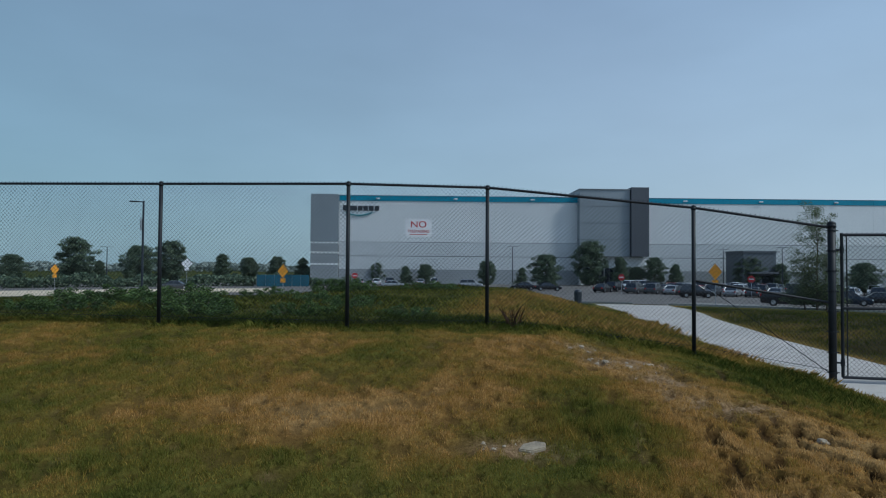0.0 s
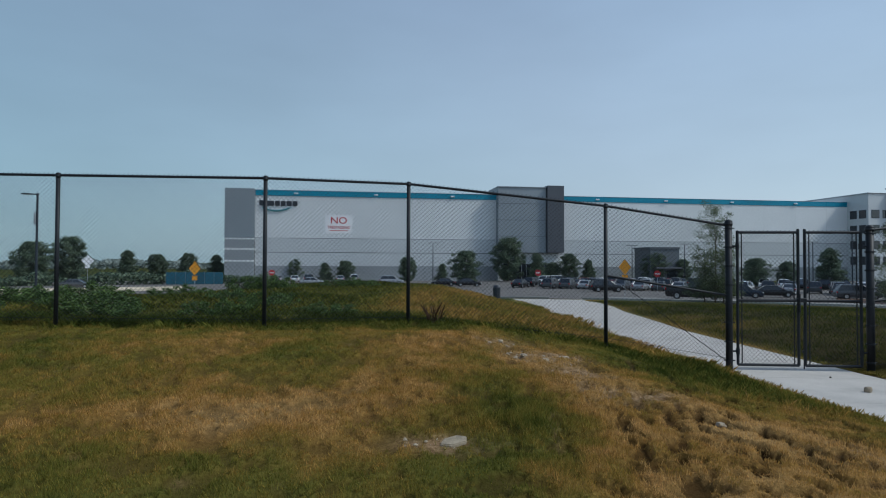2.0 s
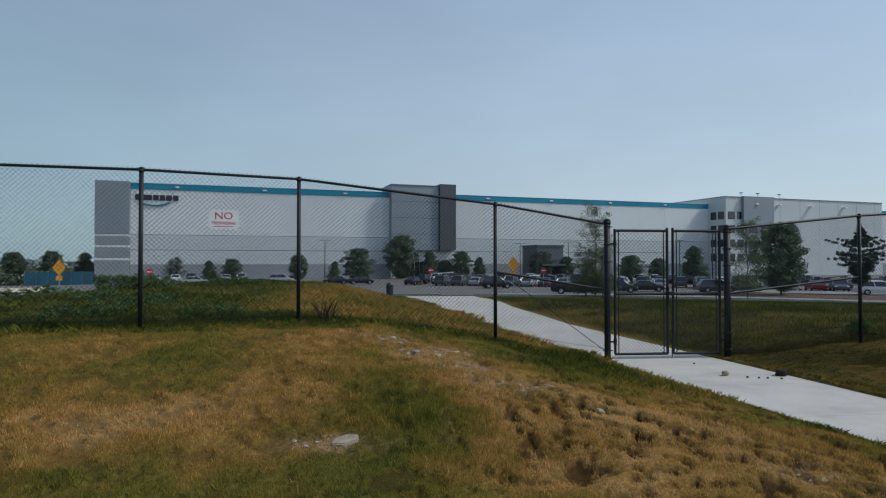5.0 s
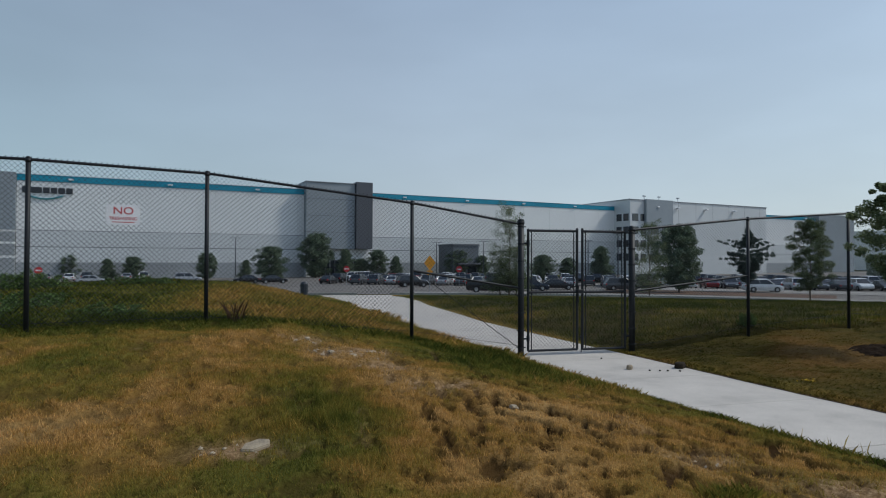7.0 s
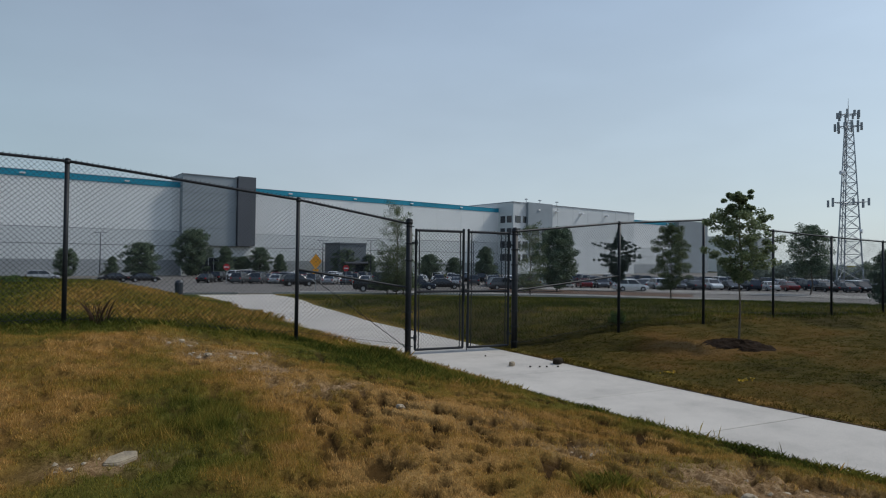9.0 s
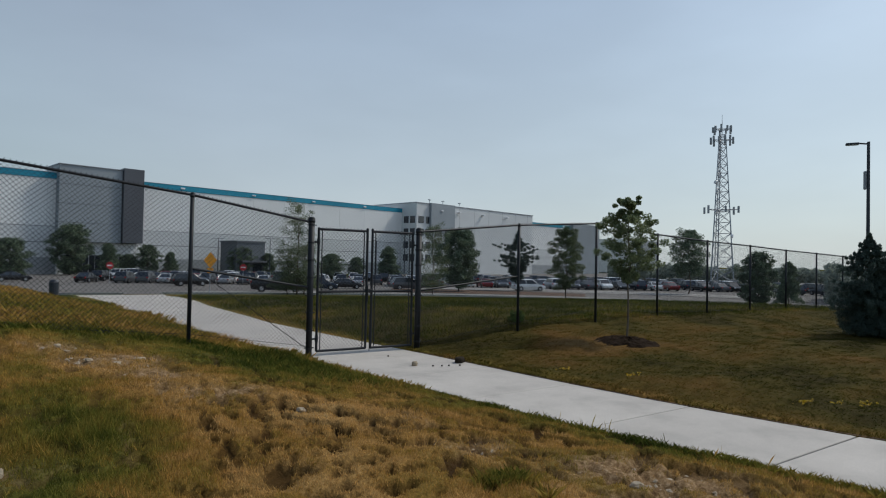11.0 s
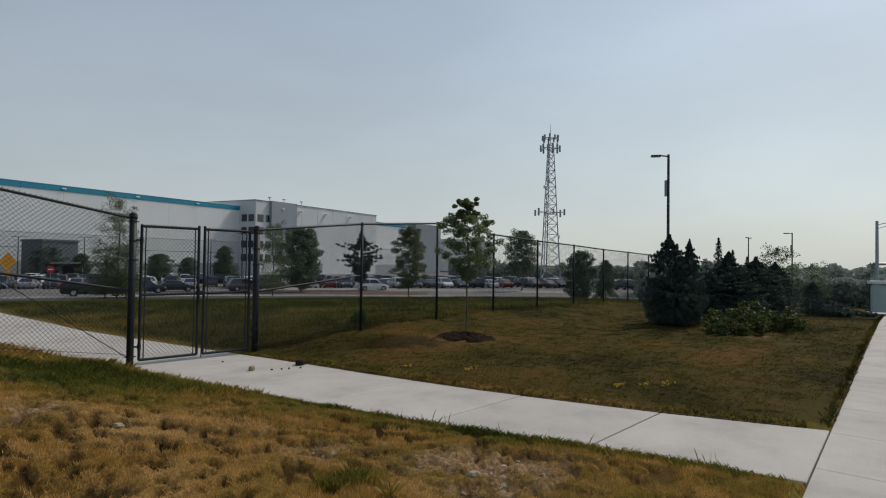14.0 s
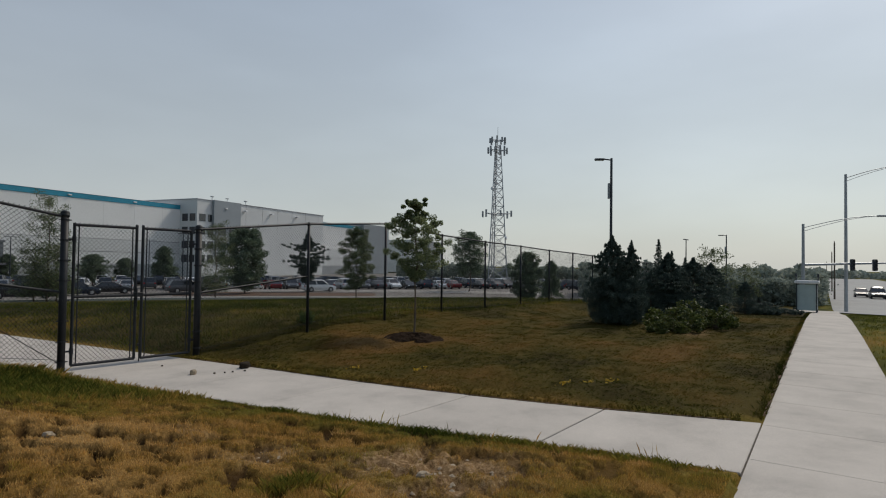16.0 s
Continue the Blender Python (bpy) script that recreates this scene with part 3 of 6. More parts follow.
def bay(fence, a, b, ta, tb, brace=0, r=0.0036):
    """One panel between posts a and b: rail, woven wire, bottom wire, ties; brace: +1 or -1 where a brace rail rises away from the gate."""
    m = frame_pose(a, b)
    L = math.hypot(b[0] - a[0], b[1] - a[1])
    bm = bmesh.new()
    rod(bm, (0, 0, ta), (L, 0, tb), 0.022, seg=10)
    bm.transform(m)
    part("top_rail", bm, M_BLACK, fence)
    h = 2.36
    vs, fs = diamond_wires(L, ta - h, ta + 0.01, tb - ta, r=r)
    w = array_mesh("wire_mesh", vs, fs, M_BLACK, fence)
    w.data.transform(m)
    tagged(w, "woven black diamond wire")
    bm = bmesh.new()
    knuckles(bm, L, ta + 0.018, tb - ta)
    bm.transform(m)
    part("wire_selvage", bm, M_BLACK, fence, kind="stuff")
    bm = bmesh.new()
    rod(bm, (0, 0.004, ta - h + 0.05), (L, 0.004, tb - h + 0.05), 0.004, seg=5)
    bm.transform(m)
    part("tension_wire", bm, M_BLACK, fence)
    if brace:
        bm = bmesh.new()
        za, zc = ta - 1.22, tb - 1.22
        rod(bm, (0, 0, za), (L, 0, zc), 0.021, seg=10)
        bm.transform(m)
        part("brace_rail", bm, M_BLACK, fence)
        bm = bmesh.new()
        if brace > 0:
            rod(bm, (L * 0.03, 0.012, za), (L, 0.012, tb - 2.38), 0.006, seg=6)
        else:
            rod(bm, (0, 0.012, ta - 1.16), (L * 0.97, 0.012, zc + 0.05), 0.006, seg=6)
        bm.transform(m)
        part("truss_rod", bm, M_BLACK, fence)


def post_bands(fence, x, y, r, top):
    """Clamp bands with bolts that hold the woven wire to a gate post."""
    for k in range(8):
        z = 0.16 + (top - 0.16) * k / 7
        bm = bmesh.new()
        rod(bm, (x, y, z - 0.013), (x, y, z + 0.013), r + 0.007, seg=12)
        rod(bm, (x - r - 0.035, y - 0.012, z), (x + r + 0.035, y - 0.012, z), 0.009, seg=6)
        part("tension_band", bm, M_BLACK, fence)


def build_fences():
    west = empty("chain_link_fence", None, "black vinyl-coated chain-link fence on the grassy mound", "fence")
    for k, (x, y, z) in enumerate(POSTS_WEST[:-1]):
        post_part(west, x, y, z, TOP_WEST[k] + 0.02, 0.033)
    for k in range(len(POSTS_WEST) - 1):
        bay(west, POSTS_WEST[k], POSTS_WEST[k + 1], TOP_WEST[k], TOP_WEST[k + 1], 1 if k == 6 else 0)
    post_part(west, 4.42, 10.74, 0.0, 2.56, 0.058, "thick black gate post")
    post_bands(west, 4.42, 10.74, 0.058, 2.45)
    east = empty("chain_link_fence", None, "black chain-link fence running along the lawn to the pines", "fence")
    n = 15
    tops = [2.42]
    pts = [(6.735, 10.66)]
    for k in range(1, n):
        x, y = east_post(k)
        pts.append((x, y))
        tops.append(float(np.interp(k, [1, 2, 3, 4, 5, 6, 7, 14], [2.72, 2.92, 2.75, 2.66, 2.60, 2.52, 2.47, 2.05])))
    post_part(east, 6.75, 10.66, -0.02, 2.46, 0.062, "thick black gate post")
    post_bands(east, 6.75, 10.66, 0.062, 2.36)
    for k in range(1, n):
        post_part(east, *pts[k], land1(*pts[k]), tops[k] + 0.02, 0.033)
    for k in range(n - 1):
        bay(east, pts[k], pts[k + 1], tops[k], tops[k + 1], -1 if k == 0 else 0, 0.0030 if k < 2 else 0.0020)


build_fences()


def build_gate_leaf(a, b, hinge_left):
    """One swing leaf: tube frame, middle rail, wire, hinges, drop rod."""
    g = empty("gate_leaf", frame_pose(a, b), "black chain-link gate leaf, closed across the footpath", "gate", "double gate leaves")
    L = math.hypot(b[0] - a[0], b[1] - a[1])
    z0, z1, zm = 0.09, 2.38, 1.20
    for name, p, q in (("stile", (0.03, 0, z0), (0.03, 0, z1 + 0.03)), ("stile", (L - 0.03, 0, z0), (L - 0.03, 0, z1 + 0.03)), ("top_rail", (0.03, 0, z1), (L - 0.03, 0, z1)), ("bottom_rail", (0.03, 0, z0), (L - 0.03, 0, z0)), ("middle_rail", (0.03, 0, zm), (L - 0.03, 0, zm))):
        bm = bmesh.new()
        rod(bm, p, q, 0.024, seg=12)
        part(name, bm, M_BLACK, g)
    vs, fs = diamond_wires(L - 0.08, z0, z1, 0.0)
    vs[:, 0] += 0.04
    tagged(array_mesh("wire_mesh", vs, fs, M_BLACK, g), "woven black diamond wire")
    bm = bmesh.new()
    knuckles(bm, L - 0.08, z1 + 0.015, 0)
    part("wire_selvage", bm, M_BLACK, g, kind="stuff")
    for u in (0.10, L - 0.10):
        bm = bmesh.new()
        box(bm, (u - 0.009, -0.006, z0), (u + 0.009, 0.006, z1), 0.002)
        part("tension_bar", bm, M_BLACK, g)
    hx, s = (0.0, -1) if hinge_left else (L, 1)
    for z in (0.32, 2.14):
        bm = bmesh.new()
        rod(bm, (hx + s * 0.085, 0, z), (hx - s * 0.03, 0, z), 0.016, seg=8)
        rod(bm, (hx - s * 0.03, 0, z - 0.05), (hx - s * 0.03, 0, z + 0.05), 0.032, seg=12)
        part("hinge", bm, M_BLACK, g)
    ux = L - 0.03 if hinge_left else 0.03
    bm = bmesh.new()
    rod(bm, (ux, 0, z1 + 0.02), (ux, 0, z1 + 0.06), 0.03, 0.018, 12)
    part("cap", bm, M_BLACK, g)
    return g


def build_gate():
    a, b = Vector((4.42, 10.74)), Vector((6.735, 10.66))
    d = (b - a).normalized()
    p0, p1 = a + d * 0.115, a + d * 1.185
    p2, p3 = a + d * 1.235, b - d * 0.105
    g1 = build_gate_leaf(p0, p1, True)
    bm = bmesh.new()
    L = (p1 - p0).length
    box(bm, (L - 0.06, -0.04, 1.17), (L + 0.10, 0.04, 1.25), 0.012)
    rod(bm, (L - 0.03, -0.05, 1.0), (L - 0.03, -0.05, 1.32), 0.014, seg=8)
    part("latch", bm, M_BLACK, g1, "black fork latch with padlock")
    g2 = build_gate_leaf(p2, p3, False)
    bm = bmesh.new()
    rod(bm, (0.03, 0.05, 0.02), (0.03, 0.05, 0.75), 0.01, seg=8)
    box(bm, (0.0, 0.02, 0.3), (0.06, 0.07, 0.34), 0.005)
    part("drop_rod", bm, M_BLACK, g2)


build_gate()


def text_mesh(body, size, depth=0.001):
    c = bpy.data.curves.new("words", "FONT")
    c.body, c.size, c.align_x, c.align_y, c.extrude = body, size, "CENTER", "CENTER", depth
    ob = bpy.data.objects.new("words", c)
    scene.collection.objects.link(ob)
    me = bpy.data.meshes.new_from_object(ob.evaluated_get(bpy.context.evaluated_depsgraph_get()))
    bpy.data.objects.remove(ob)
    bpy.data.curves.remove(c)
    return me


def build_fence_sign():
    a, b = POSTS_WEST[4], POSTS_WEST[5]
    m = frame_pose(a, b)
    s = empty("warning_sign", m @ pose(1.19, -0.022, 2.48), "white metal no-trespassing sign with red letters wired to the fence", "sign")
    bm = bmesh.new()
    box(bm, (-0.228, -0.002, -0.152), (0.228, 0.002, 0.152), 0.001)
    part("plate", bm, M_SIGNW, s)
    for body, size, z, wx in (("NO", 0.155, 0.055, 1.15), ("TRESPASSING", 0.068, -0.060, 0.92)):
        me = text_mesh(body, size)
        me.transform(Matrix.Translation((0, -0.0035, z)) @ Matrix.Rotation(radians(90), 4, "X") @ Matrix.Diagonal((wx, 1, 1, 1)))
        me.materials.clear()
        me.materials.append(M_RED)
        ob = new("lettering", me)
        ob.parent = s
    bm = bmesh.new()
    box(bm, (-0.15, -0.004, -0.118), (0.15, -0.0022, -0.108))
    part("small_print", bm, M_RED, s)


build_fence_sign()


# ---- the warehouse: a local frame with u along the wall and w out towards the lawn ----
BUILD = Matrix(((0.979, 0.203, 0, -51.0), (0.203, -0.979, 0, 140.6), (0, 0, 1, 0), (0, 0, 0, 1)))
BASE = -2.75


def slab_part(name, u0, u1, w0, w1, z0, z1, mat, parent, label="", bevel=0.03):
    """A block of the building in its own frame."""
    bm = bmesh.new()
    box(bm, (u0, w0, z0), (u1, w1, z1), bevel)
    bm.transform(BUILD)
    bmesh.ops.recalc_face_normals(bm, faces=bm.faces)
    return part(name, bm, mat, parent, label)


def build_warehouse():
    h = empty("warehouse", None, "long white-panelled warehouse with a teal parapet band", "warehouse")
    slab_part("core", -0.4, 284, -90, -0.32, BASE, 18.5, M_PALEWALL, h)
    rows = [(BASE, 0.9, M_BASEWALL), (0.95, 4.1, M_PALEWALL), (4.25, 7.5, M_PALEWALL), (7.62, 17.6, M_WHITEWALL)]
    for a, b, mat in rows:
        u = -0.4
        while u < 283:
            e = min(u + 9.45, 284)
            slab_part("wall_panel", u + 0.012, e - 0.012, -0.3, 0.0, a, b, mat, h, bevel=0.015)
            u = e
    for z in (0.925, 4.175, 7.56):
        slab_part("reveal", -0.4, 284, -0.3, -0.06, z - 0.07, z + 0.07, M_JOINT, h, bevel=0)
    u = -0.4
    while u < 283:
        e = min(u + 18.9, 284)
        slab_part("parapet", u + 0.01, e - 0.01, -0.5, 0.12, 17.61, 18.9, M_TEAL, h, "teal metal parapet band", 0.04)
        slab_part("coping", u + 0.01, e - 0.01, -0.55, 0.17, 18.905, 19.0, M_GALV, h)
        u = e
    for u in np.arange(9, 280, 18.9):
        slab_part("wall_light", u - 0.5, u + 0.5, 0.13, 0.45, 18.05, 18.4, M_SIGNW, h, "small white wall light", 0.06)
    # corner tower
    t = slab_part("corner_tower", -7.2, -0.45, -12, 0.8, 7.6, 19.15, M_MIDGREY, h, "slate-grey corner tower")
    for a, b, mat in ((BASE, 1.85, M_BASEWALL), (1.9, 2.35, M_WHITEWALL), (2.4, 4.65, M_BASEWALL), (4.7, 5.15, M_WHITEWALL), (5.2, 7.1, M_BASEWALL), (7.15, 7.55, M_WHITEWALL)):
        slab_part("tower_band", -7.15, -0.5, -11.9, 0.75, a, b, mat, t)
    # middle tower with its dark fin
    t = slab_part("entrance_tower", 57.9, 70.2, -8, 2.2, 4.4, 20.65, M_MIDGREY, h, "slate-grey tower over the entrance")
    for z in (8.5, 12.5, 16.6):
        slab_part("panel_joint", 57.88, 70.2, -7.9, 2.22, z - 0.05, z + 0.05, M_DARKGREY, t, bevel=0)
    slab_part("tower_coping", 57.7, 70.25, -8, 2.4, 20.66, 20.85, M_GALV, t)
    slab_part("fin", 70.3, 74.6, -3, 3.0, 4.45, 21.2, M_DARKGREY, h, "charcoal fin wall beside the tower")
    slab_part("entrance_wall", 58.2, 74.0, 0.02, 1.0, BASE, 4.35, M_PALEWALL, h)
    for u in np.arange(59.5, 72, 2.4):
        w = slab_part("entrance_window", u, u + 2.2, 1.02, 1.10, BASE + 0.2, 1.6, M_GLASS, h)
        slab_part("mullion", u + 1.06, u + 1.14, 1.11, 1.16, BASE + 0.2, 1.6, M_GALV, w, bevel=0)
    # office block
    o = slab_part("office_block", 157.2, 221.5, -20, 7.0, BASE, 20.6, M_PALEWALL, h, "pale grey office block with dark windows")
    slab_part("office_coping", 157.0, 221.7, -20.2, 7.2, 20.62, 20.85, M_GALV, o)
    slab_part("corner_panel", 163.0, 174.5, 6.5, 8.0, 12.5, 20.9, M_MIDGREY, o, "grey corner panel")
    slab_part("recess_panel", 164.4, 174.0, 6.6, 7.4, 3.5, 12.4, M_BASEWALL, o)
    for z in (15.2, 11.2, 7.0, 2.8):
        for u0, u1 in ((158.2, 160.4), (161.6, 163.6), (165.4, 168.6), (170.2, 173.4)):
            if z > 14 and u0 > 163:
                continue
            win = slab_part("window", u0, u1, 7.02, 7.5 if u0 > 164 else 7.10, z - 1.0, z + 1.0, M_GLASS, o, "dark office window", 0.02)
            slab_part("window_frame", u0 - 0.12, u1 + 0.12, 7.0, 7.06, z - 1.12, z + 1.12, M_DARKGREY, win, bevel=0)
        for w0 in (1.2, 4.2):
            win = slab_part("window", 157.08, 157.22, w0, w0 + 2.0, z - 1.0, z + 1.0, M_GLASS, o, "dark office window", 0.02)
            slab_part("window_frame", 157.13, 157.24, w0 - 0.12, w0 + 2.12, z - 1.12, z + 1.12, M_DARKGREY, win, bevel=0)
    for u in np.arange(178, 221, 8.0):
        slab_part("panel_joint", u - 0.03, u + 0.03, 6.9, 7.015, BASE, 20.5, M_JOINT, o, bevel=0)
    for u in (168.0, 177.0, 190, 204):
        slab_part("wall_light", u - 0.5, u + 0.5, 7.1 if u > 175 else 8.02, 8.3, 18.4, 18.8, M_SIGNW, o, "small white wall light", 0.06)
    # end tower and a tall pale stair tower behind
    slab_part("end_tower", 261, 284.5, -14, 1.6, BASE, 20.2, M_MIDGREY, h, "slate-grey end tower")
    for u in (166.0, 172.5, 181):
        bm = bmesh.new()
        rod(bm, (u, 4, 20.8), (u, 4, 22.6), 0.09, seg=6)
        box(bm, (u - 0.5, 3.7, 22.2), (u + 0.5, 4.3, 22.5), 0.05)
        bm.transform(BUILD)
        part("roof_aerial", bm, M_ANT, h)
    # sign on the wall: a row of plain bars and a curved stroke
    for u, w, z1 in ((0.5, 1.25, 16.5), (2.0, 1.9, 16.4), (4.1, 1.15, 16.4), (5.45, 1.1, 16.4), (6.75, 1.2, 16.4), (8.15, 1.15, 16.4)):
        slab_part("sign_bar", u, u + w, 0.02, 0.22, 15.2, z1, M_LOGODARK, h, "dark plain sign shape", 0.1)
    bm = bmesh.new()
    prev = None
    for k in range(13):
        a = k / 12
        cx, cz = 1.2 + 6.4 * a, 14.75 - 0.75 * math.sin(math.pi * a)
        ring = [bm.verts.new((cx, 0.14 + dy, cz + dz)) for dy, dz in ((-0.1, -0.15), (0.1, -0.15), (0.1, 0.15), (-0.1, 0.15))]
        for j in range(4 if prev else 0):
            bm.faces.new((prev[j], prev[(j + 1) % 4], ring[(j + 1) % 4], ring[j]))
        if k in (0, 12):
            bm.faces.new(ring)
        prev = ring
    bmesh.ops.recalc_face_normals(bm, faces=bm.faces)
    bm.transform(BUILD)
    part("sign_stroke", bm, M_LOGOTEAL, h, "teal curved sign stroke")


build_warehouse()


def build_guardhouse():
    g = empty("entrance_lodge", None, "low grey flat-roofed lodge in front of the warehouse", "small building")
    slab_part("wall", 91.8, 99.2, 6, 14, BASE, 5.3, M_LODGE, g)
    slab_part("roof_edge", 91.6, 99.4, 5.8, 14.2, 5.32, 5.75, M_LODGE, g)
    slab_part("awning", 92.3, 98.7, 14.05, 16.0, 0.6, 1.0, M_DARKGREY, g)
    for u in (92.6, 96.0):
        slab_part("window", u, u + 2.4, 14.02, 14.12, BASE + 0.4, 0.2, M_GLASS, g)


build_guardhouse()


def build_stair_tower():
    g = empty("distant_hall", None, "far pale industrial hall at the end of the car park", "industrial hall")
    slab_part("wall", 340, 372, -40, -12, BASE, 16.5, M_WHITEWALL, g)
    slab_part("end_wall", 352, 372, -12, -8, BASE, 16.0, M_BASEWALL, g)


build_stair_tower()


# ---- the teal hoarding at the far end of the service road ----
def build_hoarding():
    h = empty("hoarding", None, "low teal-blue site hoarding beyond the service road", "hoarding")
    a, b = Vector((-57.5, 111.0, 0)), Vector((-48.3, 115.2, 0))
    n = 6
    d = (b - a).normalized()
    m = Matrix.Translation((0, 0, 0))
    for k in range(n):
        p = a + (b - a) * (k / n)
        m = Matrix.Translation(p) @ Matrix.Rotation(math.atan2(d.y, d.x), 4, "Z")
        w = (b - a).length / n
        z0 = land1(p.x, p.y)
        bm = bmesh.new()
        box(bm, (0.03, -0.04, z0 - 0.1), (w - 0.03, 0.04, -0.15), 0.01, m)
        part("panel", bm, M_HOARD, h)
        bm = bmesh.new()
        rod(bm, m @ Vector((0, 0.1, z0 - 0.2)), m @ Vector((0, 0.1, -0.05)), 0.05)
        part("post", bm, M_GALV, h)


build_hoarding()


# ---- trees, shrubs and weeds ----
def leaf_cloud(rng, centres, radii, count, size, droop=0.2, wide=0.32):
    """Small folded leaves round clump centres: vertices and quads."""
    idx = rng.integers(0, len(centres), count)
    v = rng.normal(size=(count, 3))
    v /= np.linalg.norm(v, axis=1)[:, None]
    rad = radii[idx] * rng.random(count) ** 0.45
    c = centres[idx] + v * rad[:, None] * np.array([1, 1, 0.75])
    a = rng.normal(size=(count, 3))
    a[:, 2] = a[:, 2] * 0.6 - droop
    a /= np.linalg.norm(a, axis=1)[:, None]
    b = np.cross(a, rng.normal(size=(count, 3)))
    b /= np.linalg.norm(b, axis=1)[:, None]
    s = size * (0.6 + 0.8 * rng.random(count))[:, None]
    vs = np.stack([c - a * s * 0.5, c + b * s * wide, c + a * s * 0.6, c - b * s * wide], 1).reshape(-1, 3)
    fs = np.arange(count * 4).reshape(-1, 4)
    return vs, fs


def tree(name, h, spread, seed, mat, leaves, size, label, crown_from=0.28, shape="oval", trunk=0.07, levels=9, open_top=0.0):
    """A tapered trunk, limbs with twigs, and a crown of leaves in uneven clumps."""
    rng = np.random.default_rng(seed)
    t = empty(name, None, label, "tree")
    bm = bmesh.new()
    n = 7
    pts = [Vector((rng.normal() * 0.012 * h * (k > 0), rng.normal() * 0.012 * h * (k > 0), h * 0.93 * k / n)) for k in range(n + 1)]
    for k in range(n):
        rod(bm, pts[k], pts[k + 1], trunk * (1 - 0.8 * k / n), trunk * (1 - 0.8 * (k + 1) / n), 8)
    rod(bm, (0, 0, -0.15), (0, 0, 0.12), trunk * 1.6, trunk, 8)
    cs, rs = [], []
    total = levels * 4
    for k in range(total):
        f = crown_from + (0.96 - crown_from) * ((k + rng.random() * 0.8) / total) ** (1.7 if shape == "whips" else 1.0)
        g = (f - crown_from) / (1 - crown_from)
        if shape == "oval":
            r = math.sin(math.pi * min(1, 0.16 + 0.80 * g)) ** 0.75
        elif shape == "oak":
            r = 1.12 * float(np.interp(g, [0, 0.10, 0.23, 0.39, 0.58, 0.68, 0.77, 0.90, 1], [0.4, 0.75, 0.95, 0.95, 1.0, 0.80, 0.22, 0.40, 0.12]))
        elif shape == "whips":
            r = float(np.interp(g, [0, 0.2, 0.4, 0.6, 0.8, 1], [0.75, 1.0, 0.85, 0.55, 0.5, 0.3]))
        elif shape == "cone":
            r = (1 - g) ** 0.8 * 1.05 + 0.04
        else:
            r = 0.45 + 0.5 * math.sin(math.pi * g) + 0.15 * rng.random()
        az = k * 2.4 + rng.random() * 0.7
        reach = spread * 0.5 * r * (0.62 + 0.5 * rng.random())
        z0 = h * f
        q = min(n - 1, int(f * n))
        start = pts[q].lerp(pts[min(n, q + 1)], 0.5)
        start.z = min(z0, pts[n].z)
        lift = (0.22 if shape != "cone" else -0.10) * reach + open_top * h * 0.1 * rng.random()
        end = Vector((start.x + math.cos(az) * reach, start.y + math.sin(az) * reach, start.z + lift))
        rod(bm, start, end, trunk * 0.26 * (1.15 - f), trunk * 0.06, 5, False)
        for s in (0.45, 0.7, 0.95):
            p = start.lerp(end, s)
            cs.append(tuple(p + Vector(rng.normal(size=3)) * 0.04 * spread))
            rs.append(spread * (0.10 + 0.05 * rng.random()) * (1.15 - 0.3 * s) * (0.84 - 0.3 * (g > 0.7) if shape == "oak" else 1.0))
    for k in range({"oak": 2, "whips": 0}.get(shape, 3)):
        cs.append((pts[n].x + rng.normal() * 0.02 * spread, pts[n].y, h * (0.93 + 0.025 * k)))
        rs.append(spread * (0.075 - 0.02 * k))
    part("trunk", bm, M_BARK, t, "grey-brown trunk and limbs")
    vs, fs = leaf_cloud(rng, np.array(cs), np.array(rs), leaves, size)
    array_mesh("crown", vs, fs, mat, t)
    return t


def shrub(name, w, d, h, seed, mat, leaves, size, label, category="shrub"):
    """A low bush: stems from the ground under a ragged dome of leaf clumps."""
    rng = np.random.default_rng(seed)
    t = empty(name, None, label, category)
    bm = bmesh.new()
    cs, rs = [], []
    for k in range(34):
        az, q = rng.random() * 6.283, math.sqrt(rng.random())
        x, y = math.cos(az) * q * w / 2, math.sin(az) * q * d / 2
        z = h * (1 - 0.55 * q * q) * (0.45 + 0.5 * rng.random())
        rod(bm, (x * 0.4, y * 0.4, -0.05), (x, y, z), 0.012, 0.004, 5, False)
        cs.append((x, y, z))
        rs.append(min(w, d, h) * (0.14 + 0.10 * rng.random()))
        cs.append((x * 0.9, y * 0.9, z * 0.5))
        rs.append(min(w, d, h) * 0.2)
    part("branchwork", bm, M_BARK, t)
    vs, fs = leaf_cloud(rng, np.array(cs), np.array(rs), leaves, size, 0.0)
    array_mesh("foliage", vs, fs, mat, t)
    return t


def put(ob, x, y, turn=0.0, s=1.0, dz=0.0, sz=None):
    ob.matrix_basis = pose(x, y, land1(x, y) + dz, 0, 0, turn) @ Matrix.Diagonal((s, s, sz or s, 1))
    return ob


def put_copy(ob, x, y, turn=0.0, s=1.0, sz=None, dz=0.0):
    c = copy_thing(ob, pose(x, y, land1(x, y) + dz, 0, 0, turn))
    c.matrix_basis = pose(x, y, land1(x, y) + dz, 0, 0, turn) @ Matrix.Diagonal((s, s, sz or s, 1))
    return c


# the young oak on the lawn with its mulch ring
put(tree("oak_tree", 3.42, 1.30, 11, M_LEAF_OAK, 21000, 0.044, "young oak with a thin trunk in a mulch ring", 0.40, "oak", 0.026, 11, 0.0), 11.55, 9.16, 40)


